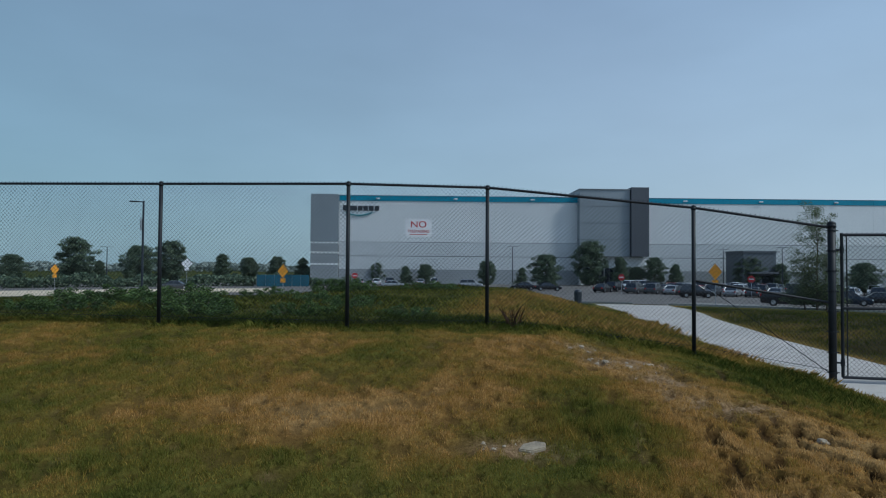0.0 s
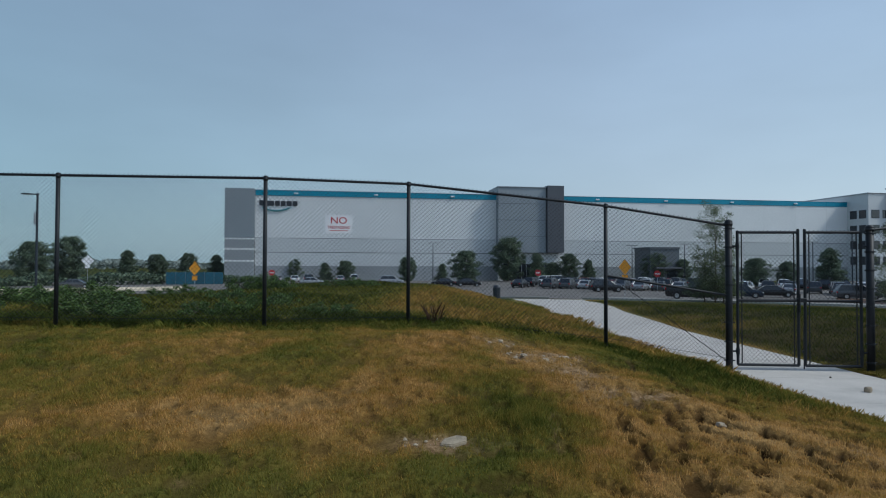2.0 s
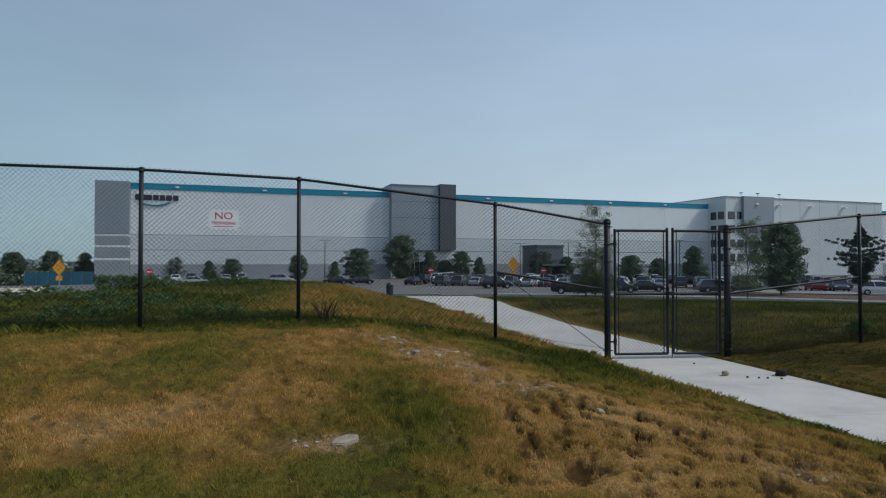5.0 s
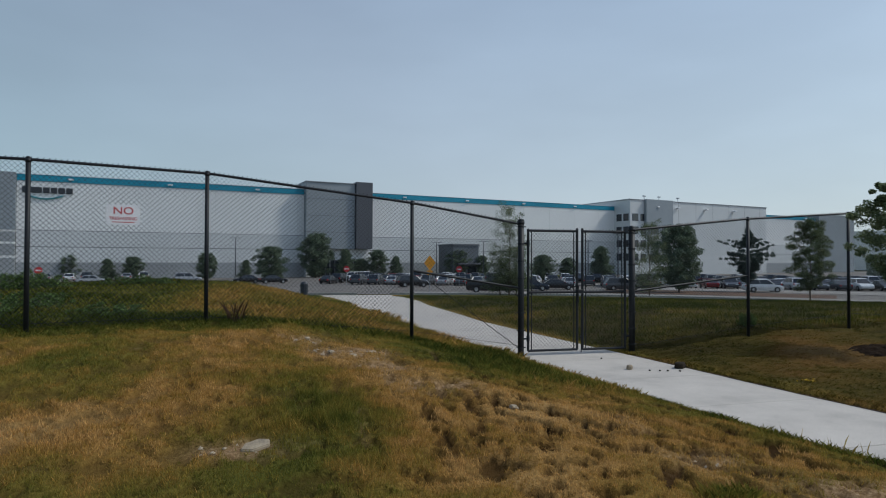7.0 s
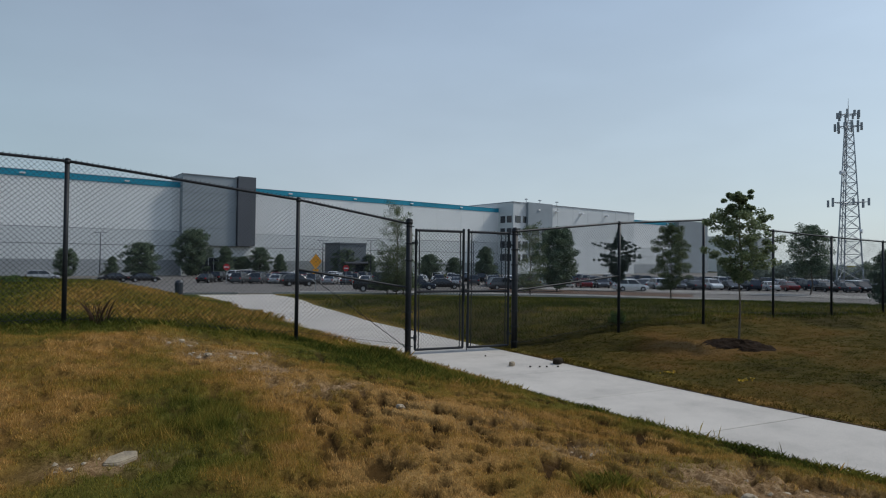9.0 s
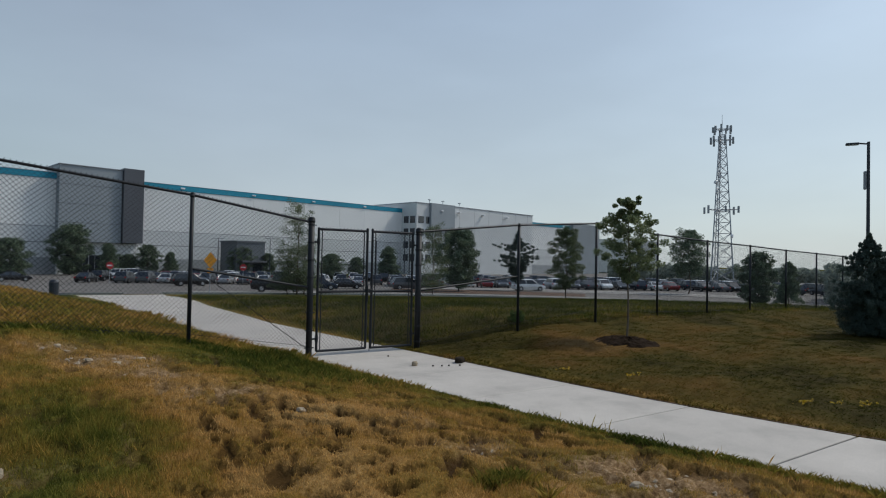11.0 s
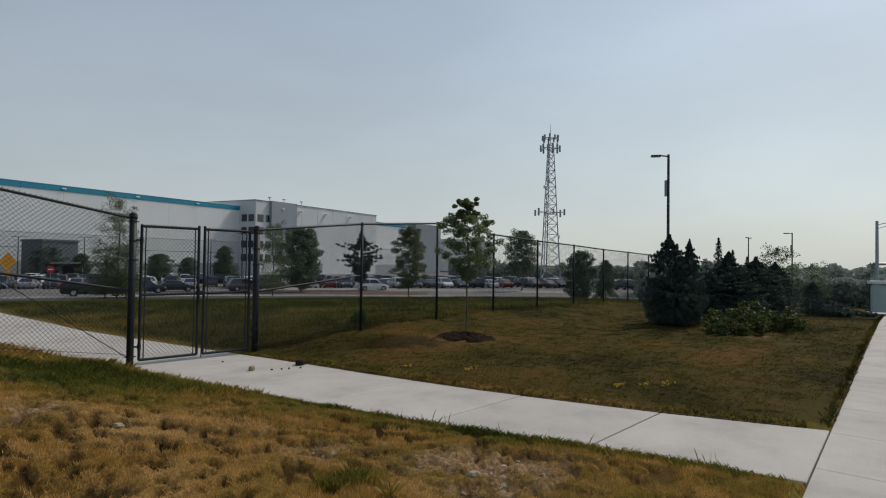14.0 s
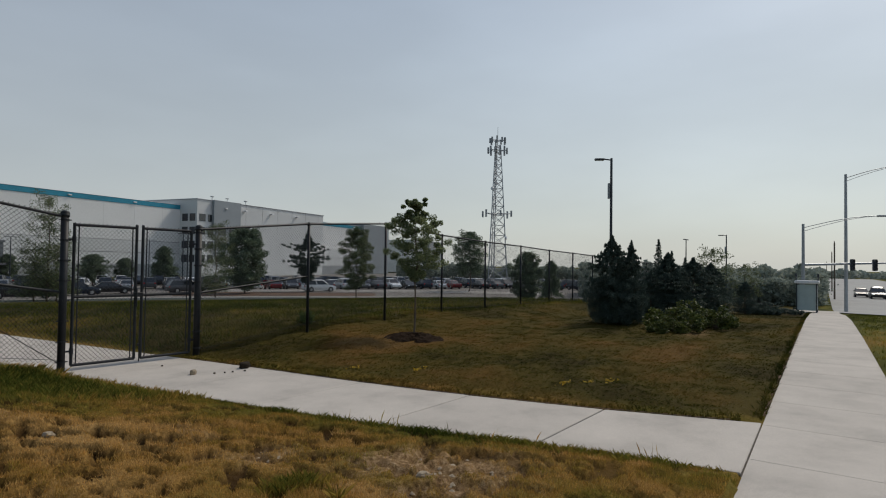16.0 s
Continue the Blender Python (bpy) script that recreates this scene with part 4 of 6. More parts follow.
def build_mulch():
    rng = np.random.default_rng(4)
    bm = bmesh.new()
    rings = 9
    prev = None
    for k in range(rings + 1):
        r = 0.78 * k / rings
        row = []
        for j in range(28):
            a = j / 28 * 6.2832
            x, y = 11.35 + math.cos(a) * r * (1 + 0.1 * math.sin(3 * a)), 8.95 + math.sin(a) * r
            zz = land1(x, y) + 0.13 * math.cos(min(1, r / 0.78) * math.pi / 2) ** 0.8 + rng.normal() * 0.020 - 0.02 * (k == rings) - 0.02
            row.append(bm.verts.new((x, y, zz)))
        if prev:
            for j in range(28):
                bm.faces.new((prev[j], row[j], row[(j + 1) % 28], prev[(j + 1) % 28]))
        prev = row
    ob = part("mulch_mound", bm, M_MULCH_DARK, None)
    return tagged(ob, "ring of dark brown mulch round the young oak", "mulch", kind="stuff")


build_mulch()

BOUGHS = ([0, 0.15, 0.3, 0.42, 0.52, 0.62, 0.75, 1], [0.22, 0.34, 0.60, 0.92, 1.0, 0.48, 0.28, 0.04])
DENSE = ([0, 0.12, 0.28, 0.45, 0.62, 0.78, 0.9, 1], [0.72, 0.90, 1.0, 0.86, 0.63, 0.37, 0.17, 0.02])


def conifer(name, h, spread, seed, leaves, size, label, shape=0.8, levels=24, base=0.04):
    """Whorls of drooping boughs that shorten to a pointed leader."""
    rng = np.random.default_rng(seed)
    t = empty(name, None, label, "tree")
    bm = bmesh.new()
    rod(bm, (0, 0, -0.15), (0, 0, h * 0.96), 0.022 * h, 0.004, 7)
    cs, rs = [], []
    for k in range(levels):
        g = k / (levels - 1)
        z = h * (base + (0.98 - base) * g)
        taper = float(np.interp(g, *shape)) if isinstance(shape, tuple) else (1 - g) ** shape
        reach = spread * 0.5 * taper * (0.86 + 0.28 * rng.random()) + 0.015
        for j in range(9):
            az = j * 0.698 + k * 1.1 + rng.normal() * 0.15
            q = reach * (0.70 + 0.5 * rng.random())
            zj = z + rng.normal() * 0.035 * h * (1 - 0.6 * g)
            end = Vector((math.cos(az) * q, math.sin(az) * q, zj + (0.35 if g > 0.5 else 0.05) * q))
            if j % 3 == 0:
                rod(bm, (0, 0, zj), end, 0.008, 0.003, 4, False)
            for s in (0.5, 0.78, 1.0):
                cs.append((end.x * s, end.y * s, zj + (end.z - zj) * s + rng.normal() * 0.03))
                rs.append((0.075 * spread * (1 - g) + 0.025) * (1.25 - 0.45 * s))
    part("trunk", bm, M_BARK, t, "dark trunk and boughs")
    vs, fs = leaf_cloud(rng, np.array(cs), np.array(rs), leaves, size, -0.7, 0.10)
    array_mesh("crown", vs, fs, M_NEEDLE, t)
    return t


# the pines and shrubs at the end of the lawn
pine = conifer("spruce_tree", 2.75, 2.25, 21, 70000, 0.085, "dense dark blue-green spruce on the lawn", DENSE, 30)
put(pine, 19.0, 7.0, 10, 0.72, 0, 1.0)
put_copy(pine, 18.9, 6.8, 130, 0.5, 0.66)
put_copy(pine, 19.35, 6.5, 40, 0.42, 0.95)
for x, y, a, s, sz in ((24.6, 6.8, 70, 0.9, 0.88), (25.6, 6.1, 150, 0.9, 0.82), (26.9, 5.7, 20, 0.75, 0.76), (24.0, 6.3, 200, 0.8, 0.60), (23.4, 7.1, 300, 0.6, 0.62)):
    put_copy(pine, x, y, a, s, sz)
slim = conifer("spruce_tree", 3.05, 1.0, 22, 6000, 0.07, "slim pointed spruce behind the shrubs", 0.9)
put(slim, 25.4, 7.4)
put_copy(slim, 26.6, 7.2, 60, 0.9, 0.86)
put_copy(slim, 27.6, 6.9, 90, 1.0, 0.78)
sh = shrub("shrub", 1.9, 1.5, 0.72, 31, M_SHRUB, 4200, 0.07, "low yellowish-green spreading shrub beside the spruces")
put(sh, 18.2, 4.8, 0, 1.15)
put_copy(sh, 19.5, 4.4, 80, 1.15)
put_copy(sh, 17.3, 4.75, 160, 0.7)
put_copy(sh, 20.7, 4.15, 220, 0.75)
thin = tree("young_tree", 3.0, 2.2, 23, M_LEAF_PALE, 3600, 0.065, "thin pale young tree behind the spruces", 0.2, "open", 0.03, 6)
put(thin, 31.0, 6.5)
put_copy(thin, 34.0, 5.6, 90, 0.8)
low = shrub("shrub", 1.8, 1.2, 0.6, 32, M_NEEDLE, 9000, 0.05, "dark low juniper near the sidewalk")
put(low, 30.3, 4.15, 20)
put_copy(low, 31.4, 3.6, 110, 0.9, 0.75)
put_copy(low, 29.8, 4.5, 60, 0.8, 1.0)
put(conifer("spruce_tree", 1.35, 1.2, 24, 16000, 0.06, "small dark spruce near the juniper", 0.6), 29.5, 4.85)

# trees in and round the car park
LOT = [tree("lot_tree", 6.0, 4.4, 41, M_LEAF_LOT, 24000, 0.15, "round dark green young maple in the car park", 0.08, "oval", 0.09, 13),
       tree("lot_tree", 5.6, 3.6, 42, M_LEAF_LOT, 20000, 0.14, "upright dark green young maple in the car park", 0.06, "oval", 0.08, 13),
       tree("lot_tree", 5.8, 3.9, 43, M_LEAF_LOT, 20000, 0.14, "bushy green young tree in the car park", 0.10, "cone", 0.08, 13)]
far_list = [(-107.8, 105, 5.7), (-105, 118.6, 9.4), (-105.6, 126.4, 4.9), (-86.5, 115, 7.6), (-84.5, 123, 8.8), (-88.2, 151, 6.9), (-82.1, 154, 5.9), (-75.2, 157, 6.2), (-69.1, 160, 6.0), (-59, 146, 4.6), (-42.5, 143, 4.9), (-35, 142, 4.1), (-30, 141, 4.4)]
near_list = [(-14.4, 133, 5.1), (-7.2, 140, 3.9), (-1.5, 116, 6.0), (8.3, 146, 9.6), (15, 144, 6.3), (18.8, 145, 4.2), (22.5, 144, 6.1), (27, 144, 4.9), (43.2, 147, 6.4), (49.8, 147, 5.0), (59, 132, 5.0), (49, 108, 4.8), (54, 107.5, 4.3), (61.5, 108, 6.6)]
first = set()
for k, (x, y, h) in enumerate(far_list + near_list):
    v = k * 7 % 3
    s = 1.08 * h / (6.0, 5.6, 5.8)[v]
    if v not in first:
        first.add(v)
        put(LOT[v], x, y, k * 50, s * 1.22, 0, s)
    else:
        put_copy(LOT[v], x, y, k * 50, s * 1.22, s)
put_copy(LOT[0], 47.6, 64.8, 30, 1.34, 1.38)
put(tree("young_tree", 9.4, 5.4, 47, M_LEAF_LOT, 17000, 0.17, "pointed dark green young tree with a bare lower trunk", 0.28, "oval", 0.10, 12), 79, 51.7, 80)
put_copy(LOT[1], 53, 28, 120, 0.90, 0.84)
put_copy(LOT[2], 66, 31.6, 10, 0.75, 0.80)
wil = tree("willow_tree", 8.0, 4.2, 44, M_LEAF_PALE, 13000, 0.09, "thin pale feathery young tree by the kerb", 0.08, "whips", 0.07, 11, 0.9)
put(wil, 19.6, 50.3)
put(tree("young_tree", 6.2, 3.3, 46, M_LEAF_PALE, 15000, 0.11, "hazy pale green young tree on the verge beyond the fence", 0.16, "oval", 0.06, 9), 38.2, 36.6, 90)
put_copy(wil, 20.6, 51.2, 200, 0.95, 0.56)
put_copy(wil, 19.0, 50.9, 80, 0.9, 0.50)
put_copy(wil, 34.6, 51.6, 140, 0.95, 0.92)
put(conifer("spruce_tree", 8.3, 5.8, 45, 42000, 0.24, "dark pine with wide upturned boughs beyond the fence", BOUGHS, 20, 0.24), 58.0, 65.0, 20)
wd = shrub("weed_bush", 1.9, 1.4, 0.55, 51, M_WEED, 8000, 0.038, "dark green weedy bush on the mound")
WEEDS = [(-6.9, 19.5, 1.2), (-4.3, 21.0, 1.1), (-9.8, 14.5, 1.5), (-8.2, 12.4, 1.2), (-2.9, 11.9, 0.8), (-7.2, 11.4, 1.1), (-5.0, 11.6, 0.8), (-11.5, 13.5, 1.6), (-10.5, 11.3, 1.2), (-4.6, 13.5, 0.9), (-12.5, 17, 1.6), (-8.5, 17, 1.1), (-6.1, 14.8, 0.9)]
put(wd, WEEDS[0][0], WEEDS[0][1], 0, WEEDS[0][2])
for k, (x, y, s) in enumerate(WEEDS[1:]):
    put_copy(wd, x, y, k * 77, s, s * (0.62 + 0.12 * (k % 3)))
put_copy(wd, 10.4, 11.7, 20, 0.30, 0.7)


def build_far_woods():
    """A low belt of distant woodland all round the horizon."""
    rng = np.random.default_rng(61)
    n = 26000
    az = np.radians(rng.uniform(-75, 100, n))
    d = rng.uniform(420, 520, n)
    hh = 4.2 + 1.6 * lattice(np.degrees(az), az * 0, 2.3, 3) + 1.5 * lattice(np.degrees(az), az * 0, 0.7, 4)
    z = -3 + np.abs(hh) * rng.random(n) ** 0.7
    c = np.stack([d * np.sin(az), d * np.cos(az), z], -1)
    vs, fs = leaf_cloud(rng, c, np.full(n, 0.8), n, 3.2)
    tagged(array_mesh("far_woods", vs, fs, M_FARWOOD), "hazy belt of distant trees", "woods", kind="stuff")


build_far_woods()


def build_hedge():
    """A ragged hedge behind the service road."""
    rng = np.random.default_rng(62)
    n = 16000
    az = np.radians(rng.uniform(-64, -18, n))
    d = rng.uniform(126, 132, n)
    hh = 1.9 + 0.8 * lattice(np.degrees(az), az * 0, 1.6, 5) + 0.4 * lattice(np.degrees(az), az * 0, 0.4, 6)
    c = np.stack([d * np.sin(az), d * np.cos(az), -2.55 + hh * rng.random(n) ** 0.7], -1)
    vs, fs = leaf_cloud(rng, c, np.full(n, 0.25), n, 0.55)
    tagged(array_mesh("hedge", vs, fs, M_LEAF_LOT), "ragged dark green hedge behind the service road", "hedge", kind="stuff")


build_hedge()


def build_east_scrub():
    """Hazy scrub beyond the spruces, along the road."""
    rng = np.random.default_rng(63)
    n = 30000
    az = np.radians(rng.uniform(67, 86.6, n))
    d = rng.uniform(82, 100, n)
    hh = 3.9 + 0.8 * lattice(np.degrees(az), az * 0, 1.3, 7) + 0.5 * lattice(np.degrees(az), az * 0, 0.35, 8)
    c = np.stack([d * np.sin(az), d * np.cos(az), -2.4 + hh * rng.random(n) ** 0.7], -1)
    vs, fs = leaf_cloud(rng, c, np.full(n, 0.25), n, 0.5)
    tagged(array_mesh("scrub", vs, fs, M_THICKET), "scrub beyond the spruces, paled grey-green for haze", "scrub", kind="stuff")


build_east_scrub()


def build_lot_belt():
    """Hazy bushes along the far side of the car park."""
    rng = np.random.default_rng(64)
    n = 20000
    az = np.radians(rng.uniform(50, 70, n))
    d = rng.uniform(196, 214, n)
    hh = 4.1 + 1.2 * lattice(np.degrees(az), az * 0, 1.1, 17) + 0.8 * lattice(np.degrees(az), az * 0, 0.3, 18)
    c = np.stack([d * np.sin(az), d * np.cos(az), -2.7 + hh * rng.random(n) ** 0.7], -1)
    vs, fs = leaf_cloud(rng, c, np.full(n, 0.4), n, 0.8)
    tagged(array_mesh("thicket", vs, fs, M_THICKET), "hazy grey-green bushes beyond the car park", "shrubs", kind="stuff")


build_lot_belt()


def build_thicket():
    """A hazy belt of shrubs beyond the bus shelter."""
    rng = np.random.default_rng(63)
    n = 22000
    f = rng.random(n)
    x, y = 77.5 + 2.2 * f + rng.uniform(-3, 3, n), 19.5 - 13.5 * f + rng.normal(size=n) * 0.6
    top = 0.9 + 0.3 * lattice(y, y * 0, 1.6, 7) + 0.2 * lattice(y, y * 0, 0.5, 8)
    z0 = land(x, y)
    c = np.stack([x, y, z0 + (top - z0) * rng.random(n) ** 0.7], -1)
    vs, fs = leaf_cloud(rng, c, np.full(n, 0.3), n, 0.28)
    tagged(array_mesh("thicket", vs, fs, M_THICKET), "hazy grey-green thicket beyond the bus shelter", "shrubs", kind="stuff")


build_thicket()


# ---- cars ----
def loft(bm, rings):
    """Skin between rings of equal length."""
    vr = [[bm.verts.new(p) for p in r] for r in rings]
    for a, b in zip(vr, vr[1:]):
        for k in range(len(a)):
            bm.faces.new((a[k], a[(k + 1) % len(a)], b[(k + 1) % len(b)], b[k]))
    bm.faces.new(list(reversed(vr[0])))
    bm.faces.new(vr[-1])
    bmesh.ops.recalc_face_normals(bm, faces=bm.faces)


def car(kind, paint, label):
    """A parked car along x, front at +x, wheels on z = 0."""
    L, W, H, belt = {"suv": (4.7, 1.88, 1.70, 1.05), "saloon": (4.75, 1.82, 1.44, 0.93), "pickup": (5.6, 2.0, 1.90, 1.15)}[kind]
    c = empty("parked_car", None, label, "car", "cars in the car park")
    bm = bmesh.new()
    rings = []
    hood = belt - 0.06
    prof = [(-L / 2, 0.45, belt - 0.22, 0.86), (-L / 2 + 0.12, 0.28, belt - 0.04, 0.95), (-L / 2 + 0.7, 0.24, belt, 1.0), (0, 0.22, belt, 1.0), (L * 0.22, 0.24, belt - 0.01, 1.0), (L * 0.40, 0.25, hood - 0.08, 0.97), (L / 2 - 0.10, 0.30, hood - 0.22, 0.90), (L / 2, 0.42, hood - 0.36, 0.80)]
    for x, z0, z1, w in prof:
        y = W / 2 * w
        zm = (z0 + z1) / 2
        rings.append([(x, -y * 0.92, z0), (x, y * 0.92, z0), (x, y, zm - 0.05), (x, y, zm + 0.12), (x, y * 0.93, z1), (x, -y * 0.93, z1), (x, -y, zm + 0.12), (x, -y, zm - 0.05)])
    loft(bm, rings)
    part("body", bm, paint, c)
    x0, x1, x2, x3 = {"suv": (-L / 2 + 0.12, -L / 2 + 0.5, L * 0.08, L * 0.24), "saloon": (-L * 0.36, -L * 0.20, L * 0.06, L * 0.24), "pickup": (-L * 0.10, -L * 0.04, L * 0.14, L * 0.26)}[kind]
    yb, yt = W / 2 * 0.91, W / 2 * 0.74
    bm = bmesh.new()
    loft(bm, [[(x0, -yb, belt - 0.02), (x0, yb, belt - 0.02), (x3, yb, belt - 0.03), (x3, -yb, belt - 0.03)], [(x1, -yt, H - 0.06), (x1, yt, H - 0.06), (x2, yt, H - 0.06), (x2, -yt, H - 0.06)]])
    part("window_glass", bm, M_GLASS, c, "dark window glass")
    bm = bmesh.new()
    loft(bm, [[(x1 - 0.04, -yt - 0.02, H - 0.07), (x1 - 0.04, yt + 0.02, H - 0.07), (x2 + 0.05, yt + 0.02, H - 0.07), (x2 + 0.05, -yt - 0.02, H - 0.07)], [(x1 + 0.1, -yt + 0.1, H), (x1 + 0.1, yt - 0.1, H), (x2 - 0.1, yt - 0.1, H), (x2 - 0.1, -yt + 0.1, H)]])
    part("roof", bm, paint, c)
    for s in (-1, 1):
        for a, b in (((x0, s * yb, belt), (x1, s * yt, H - 0.05)), (((x0 + x3) / 2, s * (yb + 0.005), belt), ((x1 + x2) / 2, s * (yt + 0.005), H - 0.05)), ((x3, s * yb, belt), (x2, s * yt, H - 0.05))):
            bm = bmesh.new()
            rod(bm, a, b, 0.04, seg=4)
            part("pillar", bm, paint, c)
    if kind == "pickup":
        bm = bmesh.new()
        box(bm, (-L / 2 + 0.15, -W / 2 * 0.8, belt - 0.3), (-L * 0.14, W / 2 * 0.8, belt + 0.01), 0.02)
        part("bed", bm, M_TYRE, c)
    R = 0.36 if kind != "saloon" else 0.33
    for x in (-L * 0.30, L * 0.31):
        for s in (-1, 1):
            bm = bmesh.new()
            rod(bm, (x, s * (W / 2 - 0.20), R), (x, s * (W / 2 + 0.01), R), R, seg=16)
            w = part("wheel", bm, M_TYRE, c, "black tyre")
            bm = bmesh.new()
            rod(bm, (x, s * (W / 2 - 0.05), R), (x, s * (W / 2 + 0.018), R), R * 0.62, R * 0.55, 12)
            part("rim", bm, M_RIM, w, "silver alloy rim")
    for s in (-1, 1):
        bm = bmesh.new()
        box(bm, (L / 2 - 0.20, s * W * 0.36 - 0.17, hood - 0.38), (L / 2 - 0.02, s * W * 0.36 + 0.17, hood - 0.24), 0.03)
        part("headlight", bm, M_LIGHTGLASS, c)
        bm = bmesh.new()
        box(bm, (-L / 2 - 0.02, s * W * 0.39 - 0.12, belt - 0.30), (-L / 2 + 0.12, s * W * 0.39 + 0.12, belt - 0.10), 0.03)
        part("taillight", bm, M_TAIL, c)
        bm = bmesh.new()
        box(bm, (x3 - 0.25, s * (W / 2 + 0.09) - 0.09, belt - 0.02), (x3 - 0.10, s * (W / 2 + 0.09) + 0.09, belt + 0.13), 0.03)
        part("door_mirror", bm, paint, c)
    return c


NAMES = ["white", "black", "silver", "grey", "dark red", "dark blue"]
FLEET = [("suv", 0), ("suv", 1), ("suv", 3), ("saloon", 2), ("saloon", 0), ("saloon", 4), ("saloon", 3), ("suv", 5), ("saloon", 1), ("suv", 2), ("pickup", 1)]
CARS = [car(k, PAINTS[p], NAMES[p] + " " + {"suv": "sport utility vehicle", "saloon": "four-door saloon", "pickup": "large pickup truck"}[k] + " parked on the asphalt") for k, p in FLEET]
MIX = [0, 0, 1, 1, 2, 2, 3, 4, 4, 6, 6, 8, 8, 9, 0, 1, 2, 3, 8, 6, 7, 5]
used = set()


def park(v, x, y, turn):
    z = land1(x, y) + 0.045
    if v not in used:
        used.add(v)
        CARS[v].matrix_basis = pose(x, y, z, 0, 0, turn)
        return CARS[v]
    return copy_thing(CARS[v], pose(x, y, z, 0, 0, turn))


def build_cars():
    rng = np.random.default_rng(71)
    along = Vector((0.887, -0.462))
    back = Vector((0.462, 0.887))
    heading = math.degrees(math.atan2(back.y, back.x))
    truck = park(10, 23.8, 66.6, -20)
    truck.matrix_basis = truck.matrix_basis @ Matrix.Diagonal((1.06, 1.06, 1.2, 1))
    park(7, 31.6, 73.5, -18)
    park(0, 60.0, 64.8, -22)
    park(1, 19.0, 88, 5)
    park(8, 36.5, 76, -15)
    park(2, 44.0, 72, -10)
    for off, start, n in ((0, 0, 43), (5.6, 0, 43), (22, -4, 44), (27.6, -4, 36)):
        for k in range(n):
            if rng.random() < 0.10:
                continue
            p = Vector((8.0, 104.0)) + along * (start + k * 2.85) + back * (off + rng.normal() * 0.25)
            if p.y > 138:
                continue
            park(int(rng.choice(MIX)), p.x, p.y, heading + (180 if rng.random() < 0.4 else 0) + rng.normal() * 2)
    for k in range(9):
        if rng.random() < 0.25:
            continue
        park(int(rng.integers(0, 10)), -52 + k * 3.2 + rng.normal() * 0.3, 128 + k * 0.9, 100)
    for x, y, a in ((-16, 118, 10), (-1, 108, 12), (-5.5, 109, 190), (-62, 92, 15), (-30, 112, 12), (103, 44, 60), (108, 41, 60), (113, 38, 60), (99, 47, 60)):
        park(int(rng.integers(0, 10)), x, y, a)
    # traffic waiting far down the road
    for x, o, v, a in ((118, 5.6, 8, 184), (112, 7.4, 1, 184), (121, 8.0, 2, 184)):
        park(v, x, float(walk_north(x)) - o, a)


build_cars()


# ---- lamps, signs, tower, signals, shelter ----
def street_lamp(h, arm, label, box_at=None):
    s = empty("street_lamp", None, label, "street lamp")
    bm = bmesh.new()
    rod(bm, (0, 0, 0), (0, 0, h), 0.10, 0.075, 10)
    part("pole", bm, M_BRONZE, s)
    bm = bmesh.new()
    rod(bm, (0, 0, -0.3), (0, 0, 0.5), 0.28, 0.28, 14)
    part("footing", bm, M_KERB, s, "round concrete footing")
    bm = bmesh.new()
    rod(bm, (0, 0, h - 0.12), (arm * 0.5, 0, h - 0.05), 0.045, seg=8)
    part("arm", bm, M_BRONZE, s)
    bm = bmesh.new()
    box(bm, (arm * 0.40, -0.17, h - 0.13), (arm, 0.17, h - 0.02), 0.03)
    part("lamp_head", bm, M_BRONZE, s)
    bm = bmesh.new()
    box(bm, (arm * 0.46, -0.13, h - 0.145), (arm * 0.96, 0.13, h - 0.132))
    part("lens", bm, M_LIGHTGLASS, s)
    if box_at:
        bm = bmesh.new()
        box(bm, (0.08, -0.09, box_at - 0.5), (0.22, 0.09, box_at + 0.5), 0.03)
        part("equipment_box", bm, M_ANT, s)
    return s


lampA = street_lamp(9.1, 1.05, "tall dark street lamp with one arm behind the spruces", 7.0)
put(lampA, 37.6, 13.9, 118)
put_copy(lampA, 68.8, 13.0, 120, 0.75, 0.78)
put_copy(lampA, -26.5, 35.5, 200, 0.80, 0.735)


def lot_lamp():
    s = empty("lot_lamp", None, "twin-headed car park lamp on a slim pole", "lamp post", "car park lamps")
    bm = bmesh.new()
    rod(bm, (0, 0, 0), (0, 0, 9.0), 0.11, 0.08, 8)
    part("pole", bm, M_BRONZE, s)
    bm = bmesh.new()
    rod(bm, (0, 0, -0.2), (0, 0, 0.8), 0.3, seg=12)
    part("footing", bm, M_KERB, s)
    for a in (-1, 1):
        bm = bmesh.new()
        rod(bm, (0, 0, 8.95), (a * 0.5, 0, 8.97), 0.04, seg=6)
        part("arm", bm, M_BRONZE, s)
        bm = bmesh.new()
        box(bm, (a * 0.4 if a > 0 else -1.2, -0.2, 8.9), (1.2 if a > 0 else -0.4, 0.2, 9.02), 0.03)
        part("lamp_head", bm, M_BRONZE, s)
    return s


ll = lot_lamp()
put(ll, -9.3, 139.6, 12)
put_copy(ll, -88.7, 108.3, 30, 1.0, 0.87)
put_copy(ll, 34.9, 135.5, 12, 1.0, 0.93)
for x, y, a in ((48.5, 142, 12), (69.5, 128, 12), (106.8, 26.4, 0), (58, 96, 20)):
    put_copy(ll, x, y, a)


